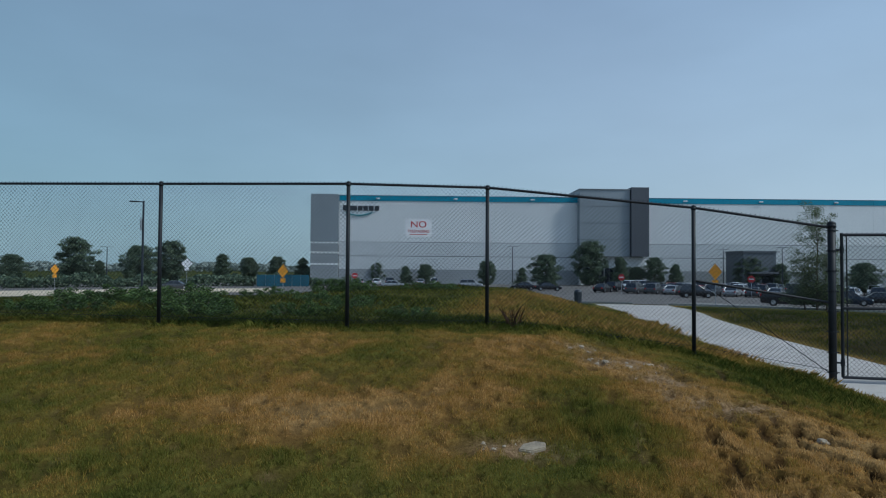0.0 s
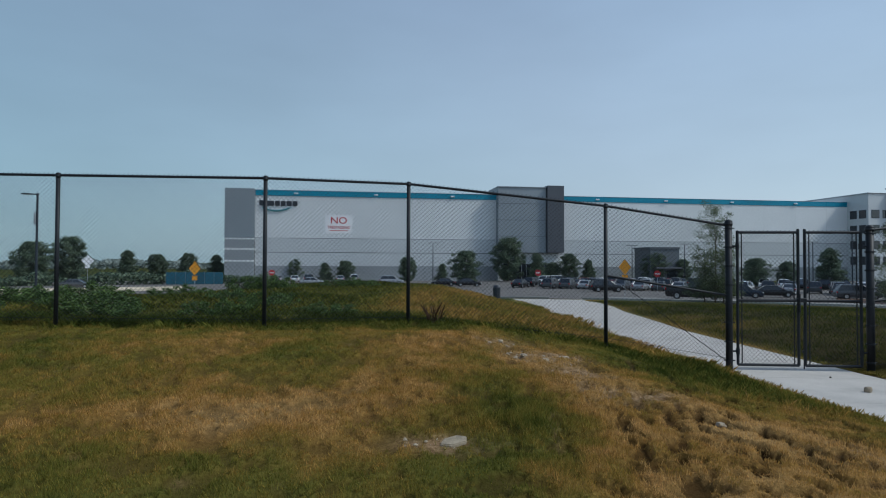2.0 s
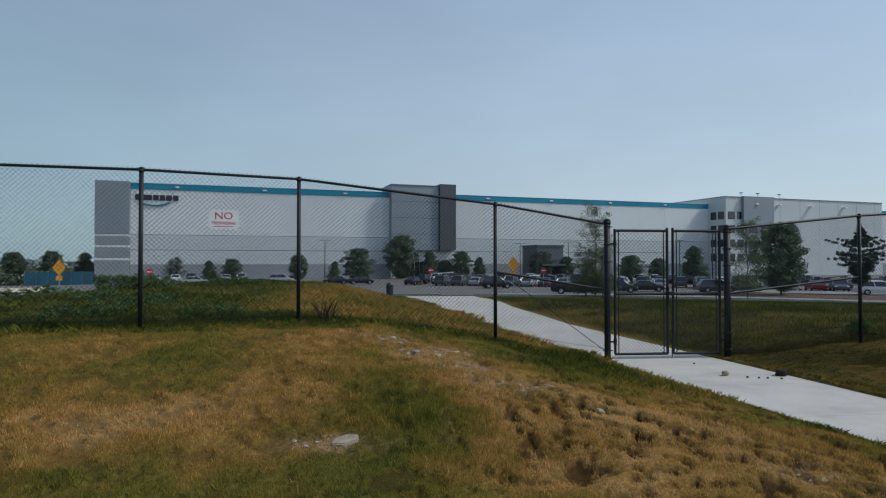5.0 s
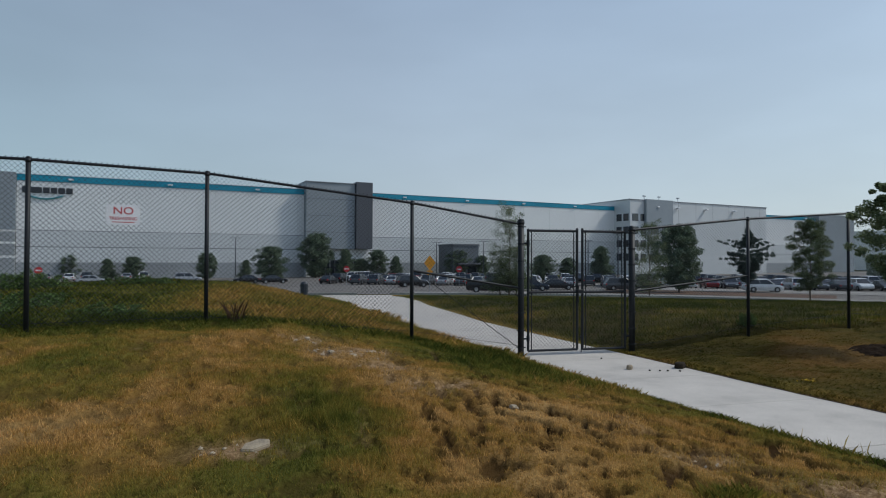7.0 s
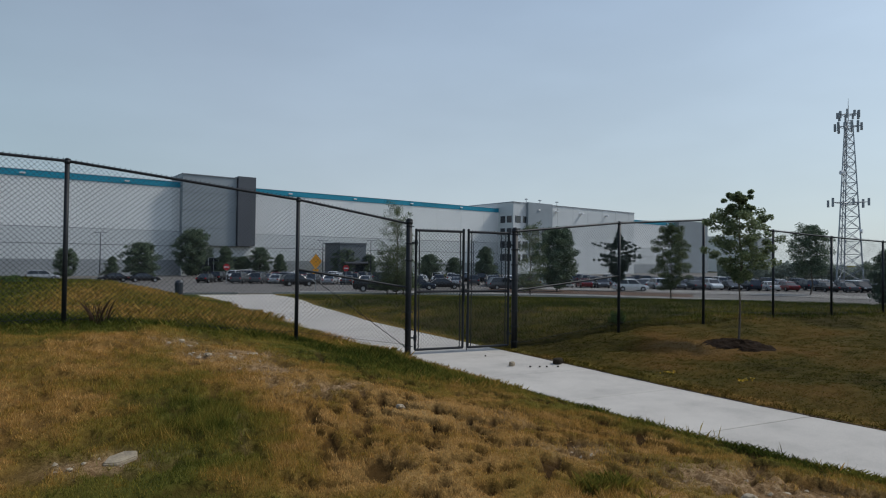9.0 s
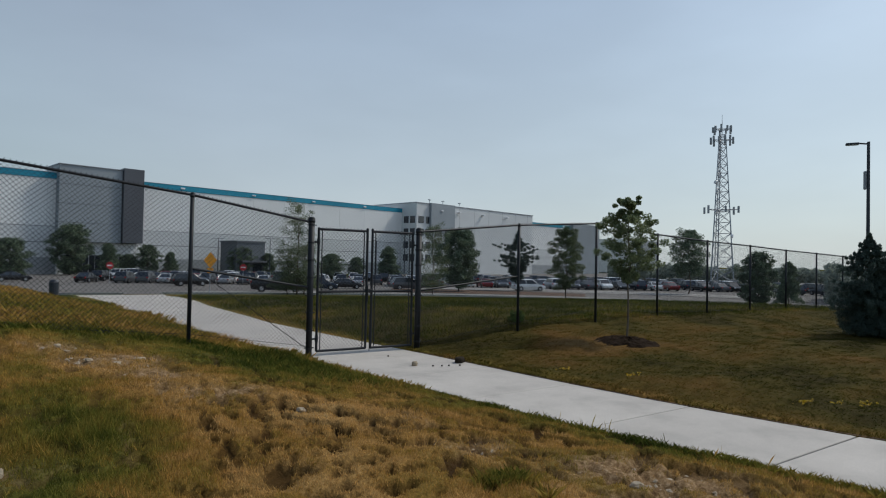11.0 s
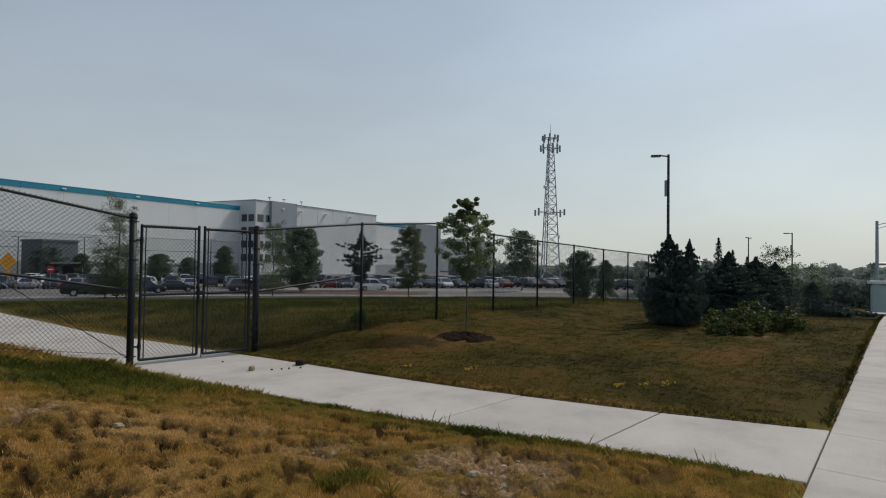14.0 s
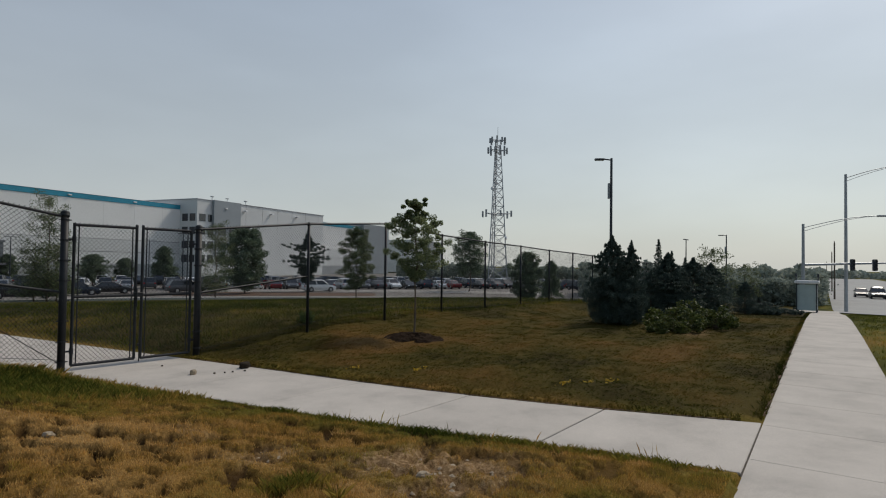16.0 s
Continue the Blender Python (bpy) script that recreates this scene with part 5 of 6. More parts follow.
def diamond_sign(h, mat, label, size=0.9):
    s = empty("road_sign", None, label, "road sign")
    bm = bmesh.new()
    box(bm, (-0.03, -0.02, -0.2), (0.03, 0.02, h), 0.004)
    part("post", bm, M_GALV, s)
    bm = bmesh.new()
    box(bm, (-size / 2, -0.035, -size / 2), (size / 2, -0.025, size / 2), 0.02, Matrix.Translation((0, 0, h - 0.35)) @ Matrix.Rotation(radians(45), 4, "Y"))
    part("plate", bm, mat, s)
    bm = bmesh.new()
    box(bm, (-0.3, -0.035, h - 1.35), (0.3, -0.025, h - 0.98), 0.02)
    part("lower_plate", bm, mat, s)
    return s


def stop_sign():
    s = empty("stop_sign", None, "red octagonal stop sign on a steel post", "road sign", "stop signs")
    bm = bmesh.new()
    box(bm, (-0.03, -0.02, -0.2), (0.03, 0.02, 2.9), 0.004)
    part("post", bm, M_GALV, s)
    bm = bmesh.new()
    bmesh.ops.create_cone(bm, cap_ends=True, segments=8, radius1=0.5, radius2=0.5, depth=0.012, matrix=Matrix.Translation((0, -0.03, 2.5)) @ Matrix.Rotation(radians(90), 4, "X") @ Matrix.Rotation(radians(22.5), 4, "Z"))
    part("plate", bm, M_RED, s)
    bm = bmesh.new()
    box(bm, (-0.32, -0.042, 2.42), (0.32, -0.038, 2.58))
    part("lettering_bar", bm, M_SIGNW, s)
    return s


amber = diamond_sign(3.0, M_YELLOW, "amber diamond crossing sign with a lower plate")
put(amber, 14.8, 60.2, 0, 0.95, 0, 1.22)
put_copy(amber, -26.3, 56.1, 20, 0.8, 1.12)
put_copy(amber, -74.9, 80.5, 40, 0.9, 1.25)
put(diamond_sign(4.6, M_SIGNW, "pale back of a diamond road sign", 1.1), -52.0, 79.4, 30)
st = stop_sign()
put(st, -31.9, 94.7, 18)
for sx, sy, sa in ((10.2, 96.5, 0), (27.1, 91.0, -15)):
    put_copy(st, sx, sy, sa, 1.0, 1.05)



def cell_tower():
    """A three-sided lattice mast with antennas at two heights."""
    t = empty("cell_tower", None, "tall galvanised lattice mobile-phone tower with antennas", "tower")
    H, top = 44.0, 40.0

    def leg(k, z):
        r = 2.75 * (1 - z / H) + 0.75
        a = radians(20 + 120 * k)
        return Vector((math.cos(a) * r, math.sin(a) * r, z))
    for k in range(3):
        bm = bmesh.new()
        rod(bm, leg(k, 0), leg(k, 40.0), 0.20, 0.13, 6)
        part("leg", bm, M_GALV, t)
    zs, z = [0.0], 0.0
    while z < 39:
        z += 1.9 + 1.6 * (1 - z / 42)
        zs.append(min(z, 40.0))
    for z0, z1 in zip(zs, zs[1:]):
        bm = bmesh.new()
        for k in range(3):
            rod(bm, leg(k, z0), leg((k + 1) % 3, z1), 0.075, seg=4)
            rod(bm, leg((k + 1) % 3, z0), leg(k, z1), 0.075, seg=4)
            rod(bm, leg(k, z1), leg((k + 1) % 3, z1), 0.06, seg=4)
        part("lattice_brace", bm, M_GALV, t)
    for zc, R, n in ((41.4, 2.4, 9), (38.4, 3.0, 12), (19.6, 4.6, 6)):
        for k in range(3):
            a, b = radians(20 + 120 * k), radians(140 + 120 * k)
            p, q = (math.cos(a) * R, math.sin(a) * R, zc), (math.cos(b) * R, math.sin(b) * R, zc)
            for s, e in ((p, q), ((0, 0, zc), p)):
                bm = bmesh.new()
                rod(bm, s, e, 0.08, seg=5)
                part("antenna_mount", bm, M_GALV, t)
        for k in range(n):
            a = radians(20 + 360 * k / n)
            bm = bmesh.new()
            h = (1.1, 0.75, 0.9)[(k + int(zc)) % 3]
            box(bm, (-0.26, -0.2, zc - h), (0.26, 0.2, zc + h), 0.05, Matrix.Translation((math.cos(a) * R, math.sin(a) * R, 0)) @ Matrix.Rotation(a, 4, "Z"))
            part("antenna", bm, M_ANT, t)
    for k, z in ((0, 29.0), (1, 27.0), (2, 12.5)):
        bm = bmesh.new()
        p = leg(k, z)
        rod(bm, p, p + Vector((p.x, p.y, 0)).normalized() * 0.5, 0.55, 0.5, 12)
        part("dish", bm, M_SIGNW, t)
    bm = bmesh.new()
    rod(bm, (0, 0, 40), (0, 0, 45.5), 0.10, 0.04, 6)
    rod(bm, (0.5, 0, 40), (0.5, 0, 44), 0.06, 0.04, 6)
    part("whip_antenna", bm, M_ANT, t)
    bm = bmesh.new()
    rod(bm, leg(0, 0) * 0.5 + leg(1, 0) * 0.5, leg(0, 40) * 0.5 + leg(1, 40) * 0.5, 0.12, seg=4)
    part("cable_run", bm, M_ANT, t)
    return t


put(cell_tower(), 163.5, 96.9, 25, 1.0, 0.0, 1.055)


def signal_pole(h, arm_z, arm_len, lamp_arm, label):
    s = empty("traffic_signal", None, label, "traffic signal")
    bm = bmesh.new()
    rod(bm, (0, 0, -0.2), (0, 0, h), 0.145, 0.10, 12)
    part("pole", bm, M_GALV, s)
    if arm_len:
        bm = bmesh.new()
        rod(bm, (0, 0, arm_z), (arm_len, 0, arm_z + 0.35), 0.10, 0.06, 8)
        part("mast_arm", bm, M_GALV, s)
        for f in (0.36, 0.52, 0.95):
            bm = bmesh.new()
            u = arm_len * f
            box(bm, (u - 0.15, -0.16, arm_z - 0.42), (u + 0.15, 0.14, arm_z + 0.48), 0.04)
            hd = part("signal_head", bm, M_BRONZE, s, "black three-lamp signal head")
            for k in range(3):
                bm = bmesh.new()
                rod(bm, (u, -0.16, arm_z - 0.26 + 0.28 * k), (u, -0.30, arm_z - 0.24 + 0.28 * k), 0.11, 0.11, 10, False)
                part("visor", bm, M_BRONZE, hd)
    if lamp_arm:
        bm = bmesh.new()
        prev = Vector((0, 0, h - 0.3))
        for k in range(1, 7):
            a = k / 6
            p = Vector((lamp_arm * a, 0, h - 0.3 + 0.9 * math.sin(a * math.pi / 2)))
            rod(bm, prev, p, 0.030, seg=6)
            rod(bm, prev - Vector((0, 0, 0.28 * (1 - a) + 0.05)), p - Vector((0, 0, 0.28 * (1 - a))), 0.022, seg=6)
            prev = p
        part("lamp_arm", bm, M_GALV, s)
        bm = bmesh.new()
        box(bm, (lamp_arm - 0.1, -0.15, h + 0.52), (lamp_arm + 0.7, 0.15, h + 0.66), 0.04)
        part("lamp_head", bm, M_ANT, s)
    return s


put(signal_pole(11.3, 0, 0, 4.2, "steel signal-corner pole with a curved lamp arm"), 59.48, 2.24, -72)
put(signal_pole(6.9, 3.65, 9.5, 5.2, "steel traffic-signal pole with a long mast arm"), 56.0, 4.95, -70)
wp = empty("utility_pole", None, "brown wooden utility pole far along the road", "pole", "utility poles")
bm = bmesh.new()
rod(bm, (0, 0, -0.3), (0, 0, 10.2), 0.12, 0.09, 8)
rod(bm, (0, 0, 10.2), (0, 0, 11), 0.11, 0.04, 8)
part("pole", bm, M_BARK, wp)
put(wp, 102.9, 5.2, 90, 1.0, 0, 0.76)
put_copy(wp, 149.8, 8.0, 90, 1.0, 0.76)
put_copy(wp, 299.5, 17.8, 90, 1.2, 0.76)


def bus_shelter():
    s = empty("bus_shelter", None, "small glazed bus shelter with a white roof beside the sidewalk", "bus shelter")
    for x in (-0.85, 0.85):
        for y in (-0.65, 0.65):
            bm = bmesh.new()
            box(bm, (x - 0.05, y - 0.05, 0), (x + 0.05, y + 0.05, 2.15), 0.008)
            part("post", bm, M_BRONZE, s)
    bm = bmesh.new()
    box(bm, (-1.05, -0.85, 2.15), (1.05, 0.85, 2.36), 0.04)
    part("roof", bm, M_SIGNW, s, "white roof fascia")
    for a, b in (((-0.80, 0.63, 0.2), (0.80, 0.65, 2.05)), ((-0.86, -0.6, 0.2), (-0.84, 0.6, 2.05)), ((0.84, -0.6, 0.2), (0.86, 0.6, 2.05)), ((-0.80, -0.65, 0.2), (0.80, -0.63, 2.05))):
        bm = bmesh.new()
        box(bm, a, b, 0.002)
        part("glass_panel", bm, M_SHELTER, s, "greenish tinted glass panel")
    bm = bmesh.new()
    box(bm, (-0.7, 0.2, 0.44), (0.7, 0.6, 0.50), 0.01)
    part("bench", bm, M_BRONZE, s)
    for x, y in ((-0.95, 0), (0.95, 0.1)):
        bm = bmesh.new()
        rod(bm, (x, y, 2.36), (x, y, 2.72), 0.05, seg=8)
        box(bm, (x - 0.09, y - 0.09, 2.62), (x + 0.09, y + 0.09, 2.86), 0.03)
        part("roof_light", bm, M_BRONZE, s)
    return s


M_SHELTER = worn("tinted_shelter_glass", (0.42, 0.50, 0.50), 0.2, 0, 2, 0.1, 20, 0.0)
put(bus_shelter(), 44.1, 3.70, 90, 0.62, 0, 0.85)
bm = bmesh.new()
box(bm, (-2.2, -1.6, -0.2), (2.2, 1.4, 0.04), 0.02)
put(tagged(part("shelter_pad", bm, M_CONC, None), "concrete pad under the bus shelter", "pavement", kind="structure"), 44.0, 3.6, 3)


def bin_post():
    s = empty("litter_bin", None, "black litter bin at the end of the footpath", "litter bin")
    bm = bmesh.new()
    rod(bm, (0, 0, 0), (0, 0, 0.95), 0.30, 0.33, 14)
    part("body", bm, M_BRONZE, s)
    bm = bmesh.new()
    rod(bm, (0, 0, 0.96), (0, 0, 1.15), 0.35, 0.2, 14)
    part("lid", bm, M_BRONZE, s)
    return s


put(bin_post(), 2.0, 52.5, 0)


# ---- stones and clods ----
def stone(name, sx, sy, sz, seed, mat, label, flat=0.0):
    rng = np.random.default_rng(seed)
    bm = bmesh.new()
    bmesh.ops.create_icosphere(bm, subdivisions=3, radius=1.0)
    off = rng.random(3) * 40
    for v in bm.verts:
        d = 1 + 0.28 * noise.noise(v.co * 1.3 + Vector(off)) + 0.10 * noise.noise(v.co * 4 + Vector(off))
        v.co = Vector((v.co.x * d * sx, v.co.y * d * sy, max(-0.5, min(0.75 - flat, v.co.z * d)) * sz))
    ob = part(name, bm, mat, None)
    return tagged(ob, label, "stone" if mat is M_ROCK else "clod")


def set_stone(ob, x, y, turn=0, dz=0.0):
    ob.matrix_basis = pose(x, y, land1(x, y) + dz, 0, 0, turn)




def flat_rock():
    """An angular broken slab with bevelled edges, tipped a little."""
    bm = bmesh.new()
    pts = ((-0.115, -0.030), (-0.02, -0.068), (0.105, -0.042), (0.120, 0.025), (0.04, 0.060), (-0.072, 0.038))
    low = [bm.verts.new((x * 1.05, y * 1.05, -0.05)) for x, y in pts]
    top = [bm.verts.new((x, y, 0.026 + 0.10 * x + 0.32 * y)) for x, y in pts]
    for k in range(6):
        bm.faces.new((low[k], low[(k + 1) % 6], top[(k + 1) % 6], top[k]))
    bm.faces.new(top)
    bm.faces.new(list(reversed(low)))
    bmesh.ops.bevel(bm, geom=list(bm.edges), offset=0.007, segments=2, affect="EDGES")
    return tagged(part("rock", bm, M_ROCK, None), "flat pale limestone slab lying in the turf", "stone")


set_stone(flat_rock(), -0.19, 5.04, 12, 0.022)
for k, (x, y, r) in enumerate(((-0.50, 4.98, 0.018), (-0.42, 5.06, 0.014), (-0.14, 4.58, 0.026), (3.95, 3.05, 0.05), (3.42, 4.2, 0.035), (3.30, 4.02, 0.022), (2.35, 5.9, 0.04), (4.35, 3.05, 0.03), (0.92, 8.02, 0.05), (0.66, 8.2, 0.04), (1.42, 7.3, 0.04))):
    set_stone(stone("rock", r * 1.3, r, r * 0.8, 40 + k, M_ROCK, "small pale stone lying in worn turf"), x, y, 50 * k, 0.02)
set_stone(stone("rock", 0.09, 0.055, 0.03, 2, M_ROCK, "pale stone half sunk in bare soil"), 1.22, 8.41, 20, 0.015)
set_stone(stone("rock", 0.05, 0.045, 0.035, 3, M_ROCK, "pale stone in the worn soil"), 0.38, 9.09, 70, 0.012)
set_stone(stone("rock", 0.055, 0.045, 0.06, 4, M_ROCK, "small grey stone lying on the concrete path"), 5.62, 8.95, 10, 0.035)
set_stone(stone("clod", 0.125, 0.085, 0.075, 5, M_CLOD, "dark clump of dry mud on the path edge"), 6.52, 8.85, 30, 0.045)
for k, (x, y) in enumerate(((5.85, 8.72), (6.0, 8.66), (6.12, 8.62), (6.3, 8.55), (6.9, 6.6), (5.7, 10.0))):
    set_stone(stone("clod", 0.018, 0.016, 0.016, 10 + k, M_CLOD, "crumb of dark soil on the path"), x, y, 40 * k, 0.02)


# ---- grass ----
def blades(name, rng, x, y, length, width, lean, label, category, mat=None, tint=0.0, out=None):
    """Single bent blades standing on the land at the given places."""
    n = len(x)
    z = land(x, y) + hummock(x, y) - 0.012
    a = rng.random(n) * 6.2832 if out is None else out + rng.normal(size=n) * 1.3
    ln = length * (0.5 + 0.9 * rng.random(n))
    dx, dy = np.cos(a), np.sin(a)
    ll = lean * (0.3 + rng.random(n)) * ln
    w = width * (0.6 + 0.8 * rng.random(n)) / 2
    p0 = np.stack([x - dy * w, y + dx * w, z], -1)
    p1 = np.stack([x + dy * w, y - dx * w, z], -1)
    p2 = np.stack([x + dx * ll * 0.45 + dy * w * 0.7, y + dy * ll * 0.45 - dx * w * 0.7, z + ln * 0.62], -1)
    p3 = np.stack([x + dx * ll, y + dy * ll, z + ln * 0.95], -1)
    vs = np.stack([p0, p1, p2, p3], 1).reshape(-1, 3)
    fs = np.arange(n * 4).reshape(-1, 4)
    dr = np.repeat(np.clip(dryness(x, y) + tint + rng.normal(size=n) * 0.10, 0, 1), 4)
    ob = array_mesh(name, vs, fs, mat or M_BLADE, None, {"dry": dr, "bare": dr * 0})
    return tagged(ob, label, category, kind="stuff")


def fine_blades(name, rng, x, y, length, width, label):
    """Three-cornered blades, nearly upright, one triangle each."""
    n = len(x)
    z = land(x, y) + hummock(x, y) - 0.006
    a, b = rng.random(n) * 6.2832, rng.random(n) * 6.2832
    ln = length * (0.45 + 0.9 * rng.random(n))
    lean = ln * (0.15 + 0.75 * rng.random(n))
    w = width * (0.6 + 0.8 * rng.random(n)) / 2
    p0 = np.stack([x - np.sin(b) * w, y + np.cos(b) * w, z], -1)
    p1 = np.stack([x + np.sin(b) * w, y - np.cos(b) * w, z], -1)
    p2 = np.stack([x + np.cos(a) * lean, y + np.sin(a) * lean, z + ln], -1)
    vs = np.stack([p0, p1, p2], 1).reshape(-1, 3)
    # the last term dims blades down in the hollows
    dr = np.repeat(np.clip(dryness(x, y) + rng.normal(size=n) * 0.10 + 0.24 * lattice(x, y, 0.18, 18) + 0.16 * (tussock(x, y) - 0.75), 0, 1), 3)
    ob = array_mesh(name, vs, np.arange(n * 3).reshape(-1, 3), M_BLADE, None, {"dry": dr, "bare": dr * 0})
    return tagged(ob, label, "grass", kind="stuff")


def scatter(rng, n, x0, x1, y0, y1, keep):
    x, y = rng.uniform(x0, x1, n), rng.uniform(y0, y1, n)
    k = keep(x, y) > rng.random(n)
    return x[k], y[k]


def tufts(rng, cx, cy, per, r):
    """Blade places gathered in tufts."""
    x = np.repeat(cx, per) + rng.normal(size=len(cx) * per) * r
    y = np.repeat(cy, per) + rng.normal(size=len(cy) * per) * r
    k = ~on_slab(x, y, 0.0)
    x, y, a = x[k], y[k], np.arctan2(y - np.repeat(cy, per), x - np.repeat(cx, per))[k]
    t = np.repeat(rng.normal(size=len(cx)) * 0.10, per)[k]
    return x, y, a, t


def build_grass():
    rng = np.random.default_rng(81)
    # the near lawn: fine short blades all over, thinner in the hollows and on worn soil
    n = 1750000
    x, y = rng.uniform(-10.2, 6.4, n), 0.75 + 9.95 * rng.random(n) ** 1.12
    hum = tussock(x, y)
    keep = (x < path_left(y) + 0.01) * (x > -y * 1.05 - 1.2) * (1 - 0.96 * bareness(x, y)) * np.clip(1.25 * hum ** 1.6 + 0.5 * (1 - roughness(x, y)) - 0.10, 0.01, 1) * (1.0 - 0.45 * step(5.5, 9.5, y)) * (y > walk_north(x) + 0.02)
    k = keep * 0.85 > rng.random(n)
    x, y, hum = x[k], y[k], hum[k]
    tall = (0.024 + 0.022 * hum) * (1.1 - 0.45 * roughness(x, y)) + 0.016 * np.clip(lattice(x, y, 0.5, 14), -0.5, 1) + 0.06 * blob(x, y, 0.4, 5.7, 0.5, 0.7) + 0.07 * blob(x, y, 2.87, 3.32, 0.22, 0.14) + 0.05 * blob(x, y, 0.0, 5.42, 0.4, 0.14)
    fine_blades("lawn_grass", rng, x, y, tall, 0.0040 + 0.0003 * y, "short dry straw-coloured and green turf")
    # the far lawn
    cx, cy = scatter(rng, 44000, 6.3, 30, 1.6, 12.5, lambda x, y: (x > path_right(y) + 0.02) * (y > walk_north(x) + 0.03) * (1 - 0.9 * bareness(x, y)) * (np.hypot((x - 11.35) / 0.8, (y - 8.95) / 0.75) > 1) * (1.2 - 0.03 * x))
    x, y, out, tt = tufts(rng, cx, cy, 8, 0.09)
    blades("lawn_grass", rng, x, y, 0.028, 0.007, 1.9, "olive-green lawn with brown patches, dimmed as if backlit", "grass", M_BLADE_DIM, tt, out)
    # long grass at the foot of the fence, on the mound and along the path
    cx, cy = scatter(rng, 4200, -14, 4.3, 9.3, 13.0, lambda x, y: (x < path_left(y) - 0.05) * np.clip(1.2 - np.abs(y - np.interp(x, [-15, -6.6, -3.4, -1.1, 4.4], [8.9, 9.5, 9.8, 10.5, 10.75]) - 0.5) * 0.75, 0, 1))
    x, y, out, tt = tufts(rng, cx, cy, 18, 0.07)
    blades("long_grass", rng, x, y, 0.085 + 0.04 * lattice(x, y, 0.8, 15), 0.0055, 0.85, "long green grass at the foot of the fence", "grass", None, -0.08 - 0.22 * step(0.5, -3.0, x) + tt, out)
    cx, cy = scatter(rng, 1500, 2.2, 4.9, 7.2, 11.0, lambda x, y: (x < path_left(y) - 0.02) * step(2.4, 0.6, path_left(y) - x) * (1 - bareness(x, y)))
    x, y, out, tt = tufts(rng, cx, cy, 12, 0.05)
    blades("long_grass", rng, x, y, 0.085, 0.005, 0.6, "green grass on the slope beside the path", "grass", None, 0.04 + tt, out)
    cx, cy = scatter(rng, 13000, -26, 3.9, 11.5, 27, lambda x, y: (x < path_left(y) - 0.1) * 0.8)
    x, y, out, tt = tufts(rng, cx, cy, 18, 0.16)
    blades("mound_grass", rng, x, y, 0.12 + 0.05 * lattice(x, y, 1.5, 16), 0.006, 0.9, "rank green and straw grass on the mound", "grass", None, -0.04 + 0.16 * step(-3.0, 0.5, x) + tt, out)
    cx, cy = scatter(rng, 22000, 5.0, 44, 11.2, 44, lambda x, y: (x > path_right(y) + 0.1) * step(46, 16, np.hypot(x, y)) * 0.95)
    x, y, out, tt = tufts(rng, cx, cy, 14, 0.16)
    blades("verge_grass", rng, x, y, 0.11, 0.007, 0.4, "rough olive verge beyond the fence", "grass", M_BLADE_VERGE, -0.20 + tt, out)
    # ragged edges along the concrete
    yy = rng.uniform(1.2, 10.6, 5200)
    xx = path_left(yy) - 0.015 - np.abs(rng.normal(size=5200)) * 0.05
    blades("edge_grass", rng, xx, yy, 0.042, 0.005, 0.9, "ragged green grass edging the path", "grass", None, -0.22)
    yy = rng.uniform(1.4, 10.6, 3600)
    xx = path_right(yy) + 0.015 + np.abs(rng.normal(size=3600)) * 0.05
    blades("edge_grass", rng, xx, yy, 0.05, 0.007, 0.9, "clipped grass edging the path", "grass", M_BLADE_DIM, -0.15)
    xx = rng.uniform(8.2, 40, 6000)
    yy = walk_north(xx) + 0.015 + np.abs(rng.normal(size=6000)) * 0.05
    blades("edge_grass", rng, xx, yy, 0.06, 0.010, 0.9, "grass edging the sidewalk", "grass", M_BLADE_DIM, -0.1)
    # dark weeds at the path edge
    yy = rng.choice([1.7, 1.9, 2.1, 2.35, 2.6, 2.9, 3.05, 3.2, 3.5, 3.9, 4.1, 4.6, 5.2, 5.9], 3800) + rng.normal(size=3800) * 0.12
    xx = path_left(yy) - 0.02 - np.abs(rng.normal(size=3800)) * 0.10
    blades("edge_weeds", rng, xx, yy, 0.065, 0.006, 0.9, "dark green ragged weeds at the path edge", "weeds", None, -0.35)
    # a pale spiky rosette, a dark tuft and a dead brown weed
    a = rng.random(46) * 6.283
    blades("rosette_weed", rng, 2.90 + np.cos(a) * 0.02, 2.95 + np.sin(a) * 0.02, 0.10, 0.008, 0.95, "pale green spiky rosette weed in the turf", "weed", None, 0.0, a)
    x, y, out, tt = tufts(rng, np.array([2.87, 2.80, 2.96, 2.72]), np.array([3.32, 3.35, 3.31, 3.33]), 160, 0.05)
    blades("grass_tuft", rng, x, y, 0.08, 0.004, 0.6, "dark green tuft of taller grass", "grass", None, -0.15 + tt, out)
    x, y, out, tt = tufts(rng, rng.normal(size=4) * 0.05 - 0.72, rng.normal(size=4) * 0.05 + 10.42, 8, 0.03)
    blades("dead_weed", rng, x, y, 0.30, 0.0045, 0.5, "dead brown twiggy weed at the fence post", "weed", M_DEAD, tt, out)
    # seed stalks at the path edge and by the fence
    yy = np.concatenate([rng.uniform(1.5, 5.5, 26), rng.uniform(9.5, 10.7, 60)])
    xx = np.concatenate([path_left(yy[:26]) - 0.02 - rng.random(26) * 0.12, rng.uniform(2.4, 4.3, 60)])
    blades("seed_stalks", rng, xx, yy, 0.15, 0.0025, 0.4, "tall thin seed stalks", "grass", None, 0.0)
    # south verge between sidewalk and road
    cx, cy = scatter(rng, 3500, 9, 40, -6, 1.2, lambda x, y: (y < walk_north(x) - 1.53) * 0.9)
    x, y, out, tt = tufts(rng, cx, cy, 9, 0.08)
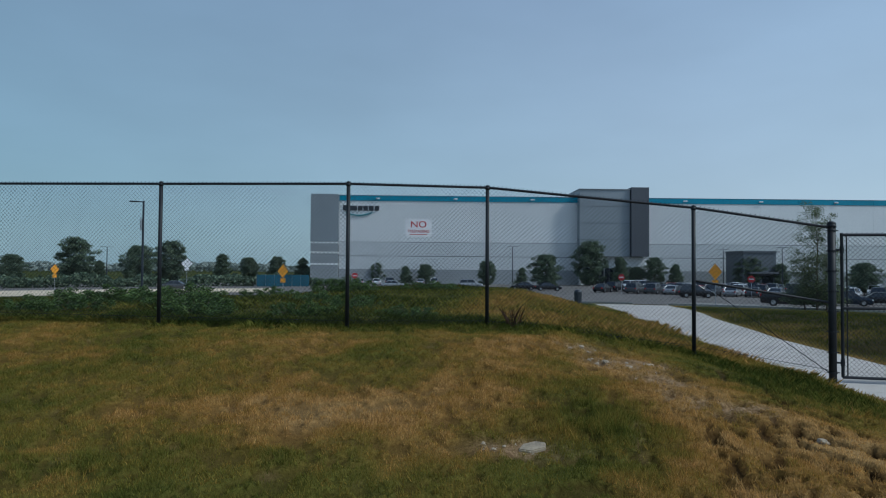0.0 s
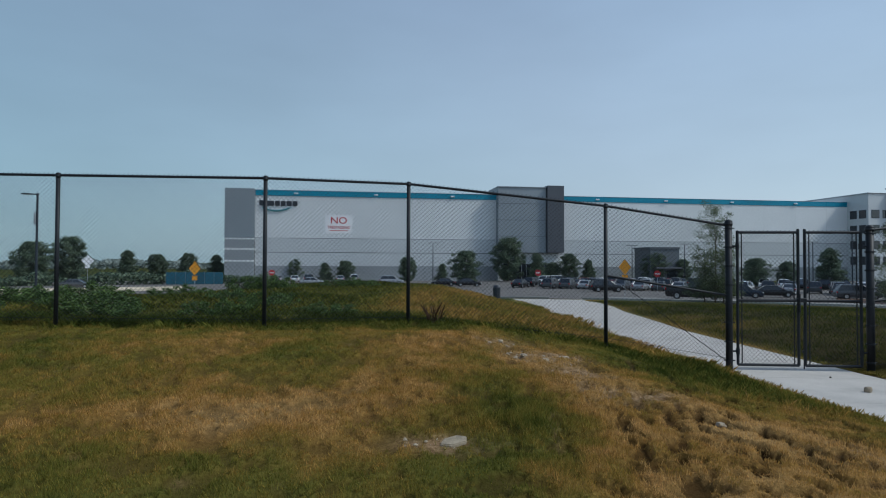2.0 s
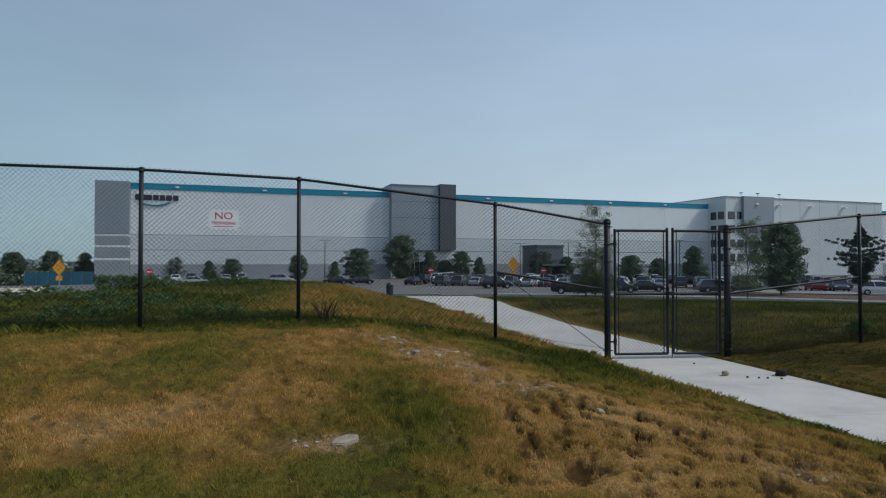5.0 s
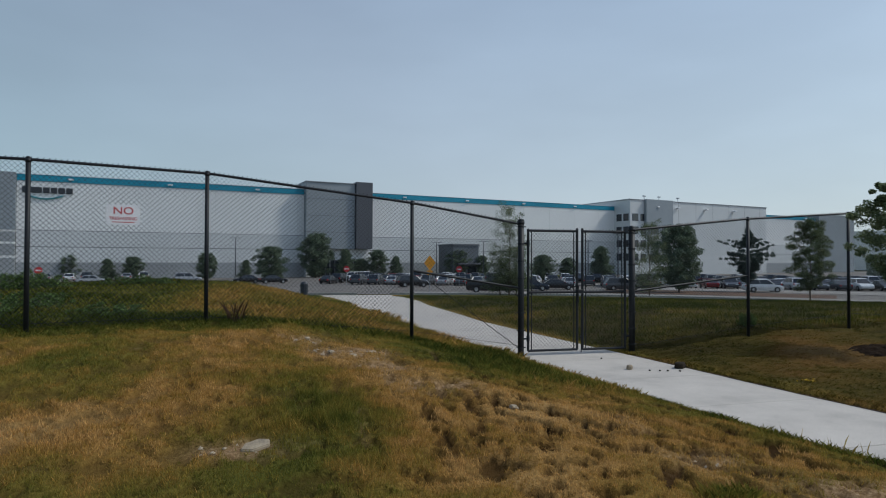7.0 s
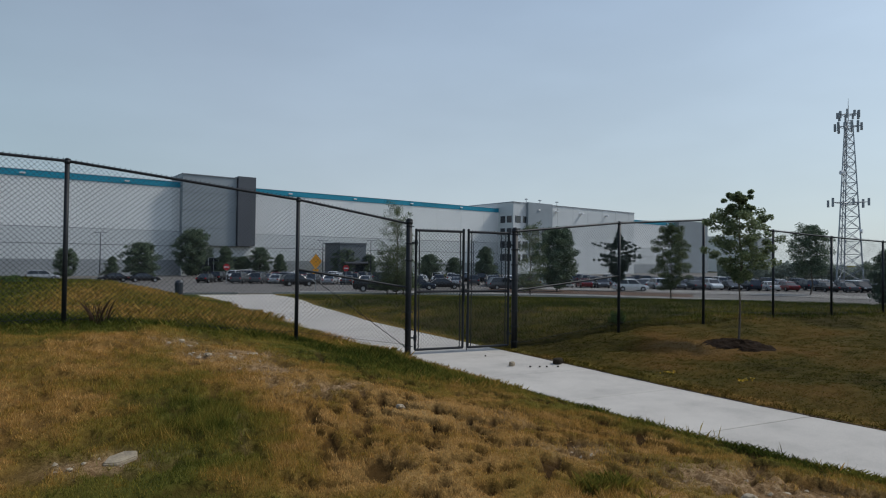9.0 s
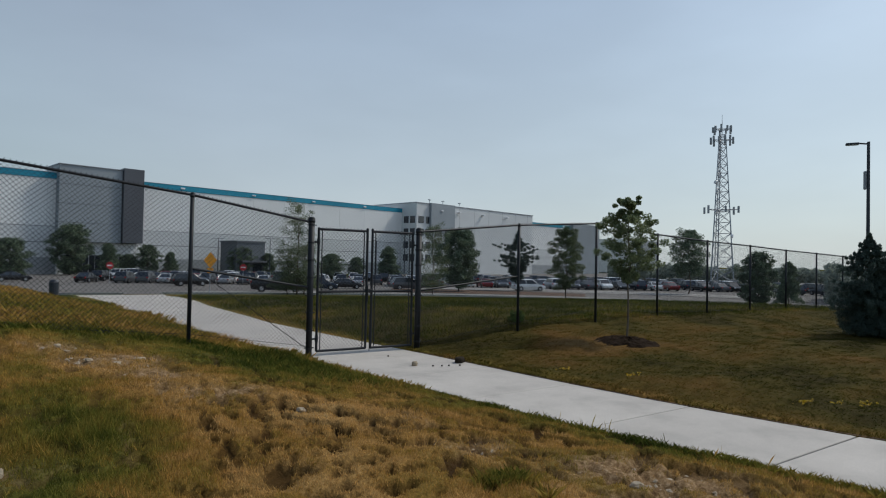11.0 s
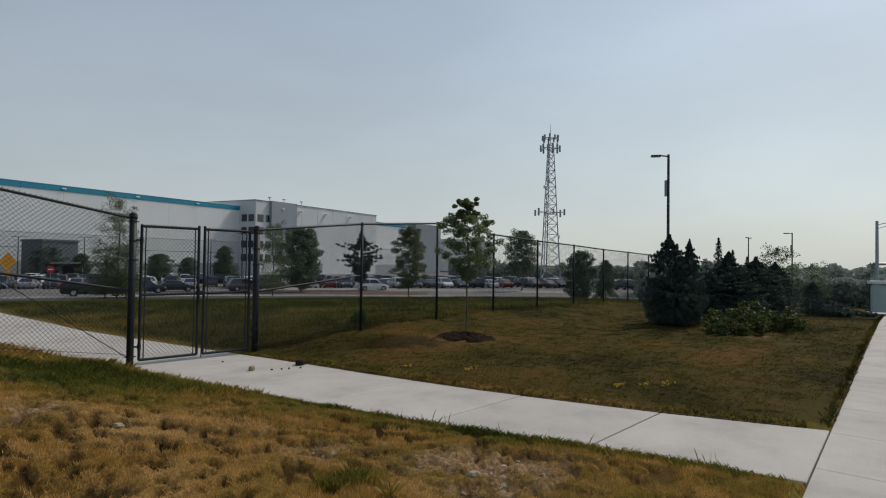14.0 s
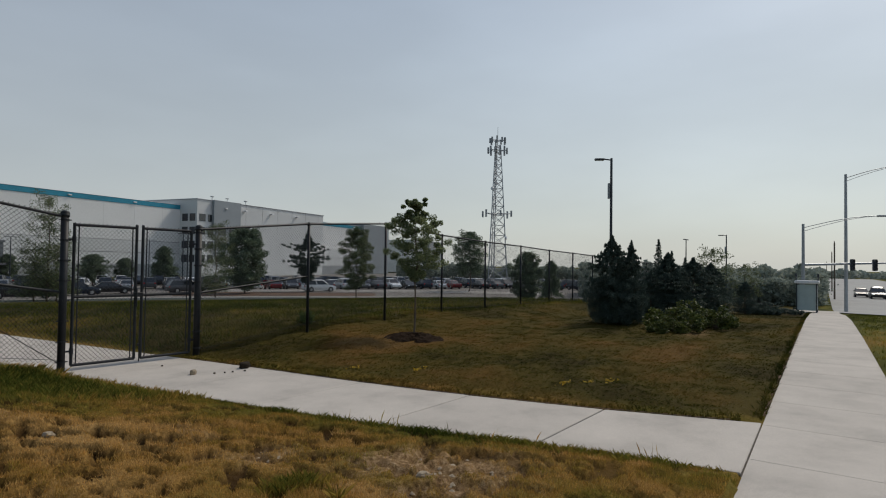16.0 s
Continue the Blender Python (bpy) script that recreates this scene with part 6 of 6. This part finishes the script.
    blades("verge_grass", rng, x, y, 0.07, 0.014, 0.8, "mown verge beside the road", "grass", None, -0.05 + tt, out)


build_grass()


def build_gravel():
    """Small stones and crumbs in the worn patches."""
    rng = np.random.default_rng(91)
    x, y = scatter(rng, 30000, -1.5, 5.4, 2.4, 10.2, lambda x, y: np.clip(bareness(x, y) * 1.3 - 0.25, 0, 1) * (x < path_left(y) - 0.1) * 0.34)
    n = len(x)
    z = land(x, y) + 0.004
    s = 0.008 + 0.022 * rng.random(n) ** 3
    o = np.array([(1, 0, 0), (0, 1, 0), (-1, 0, 0), (0, -1, 0), (0, 0, 0.8)])
    a = rng.random(n) * 6.28
    c, d = np.cos(a), np.sin(a)
    k = 0.6 + 0.8 * rng.random((n, 5))
    vx = (o[None, :, 0] * c[:, None] - o[None, :, 1] * d[:, None]) * k * s[:, None] + x[:, None]
    vy = (o[None, :, 0] * d[:, None] + o[None, :, 1] * c[:, None]) * k * s[:, None] + y[:, None]
    vz = o[None, :, 2] * k * s[:, None] + z[:, None]
    vs = np.stack([vx, vy, vz], -1).reshape(-1, 3)
    f = np.array([(0, 1, 4), (1, 2, 4), (2, 3, 4), (3, 0, 4)])
    fs = (np.arange(n)[:, None, None] * 5 + f[None]).reshape(-1, 3)
    tagged(array_mesh("gravel", vs, fs, M_ROCK), "scattered pale gravel in worn soil", "gravel", kind="stuff")


build_gravel()


def build_flowers():
    """Low yellow flowers in the far lawn."""
    rng = np.random.default_rng(95)
    cs = []
    for px, py, r, n in ((8.53, 3.89, 0.09, 18), (8.8, 3.62, 0.09, 14), (9.06, 3.41, 0.11, 16), (8.05, 6.31, 0.10, 20), (7.52, 7.2, 0.10, 16)):
        cs += [(px + rng.normal() * r, py + rng.normal() * r * 0.4) for _ in range(n)]
    c = np.array(cs)
    z = land(c[:, 0], c[:, 1]) + 0.07
    vs, fs = leaf_cloud(rng, np.stack([c[:, 0], c[:, 1], z], -1), np.full(len(c), 0.025), len(c) * 4, 0.022)
    tagged(array_mesh("wild_flowers", vs, fs, M_FLOWER), "small yellow wild flowers in the lawn", "flowers", kind="stuff")


build_flowers()
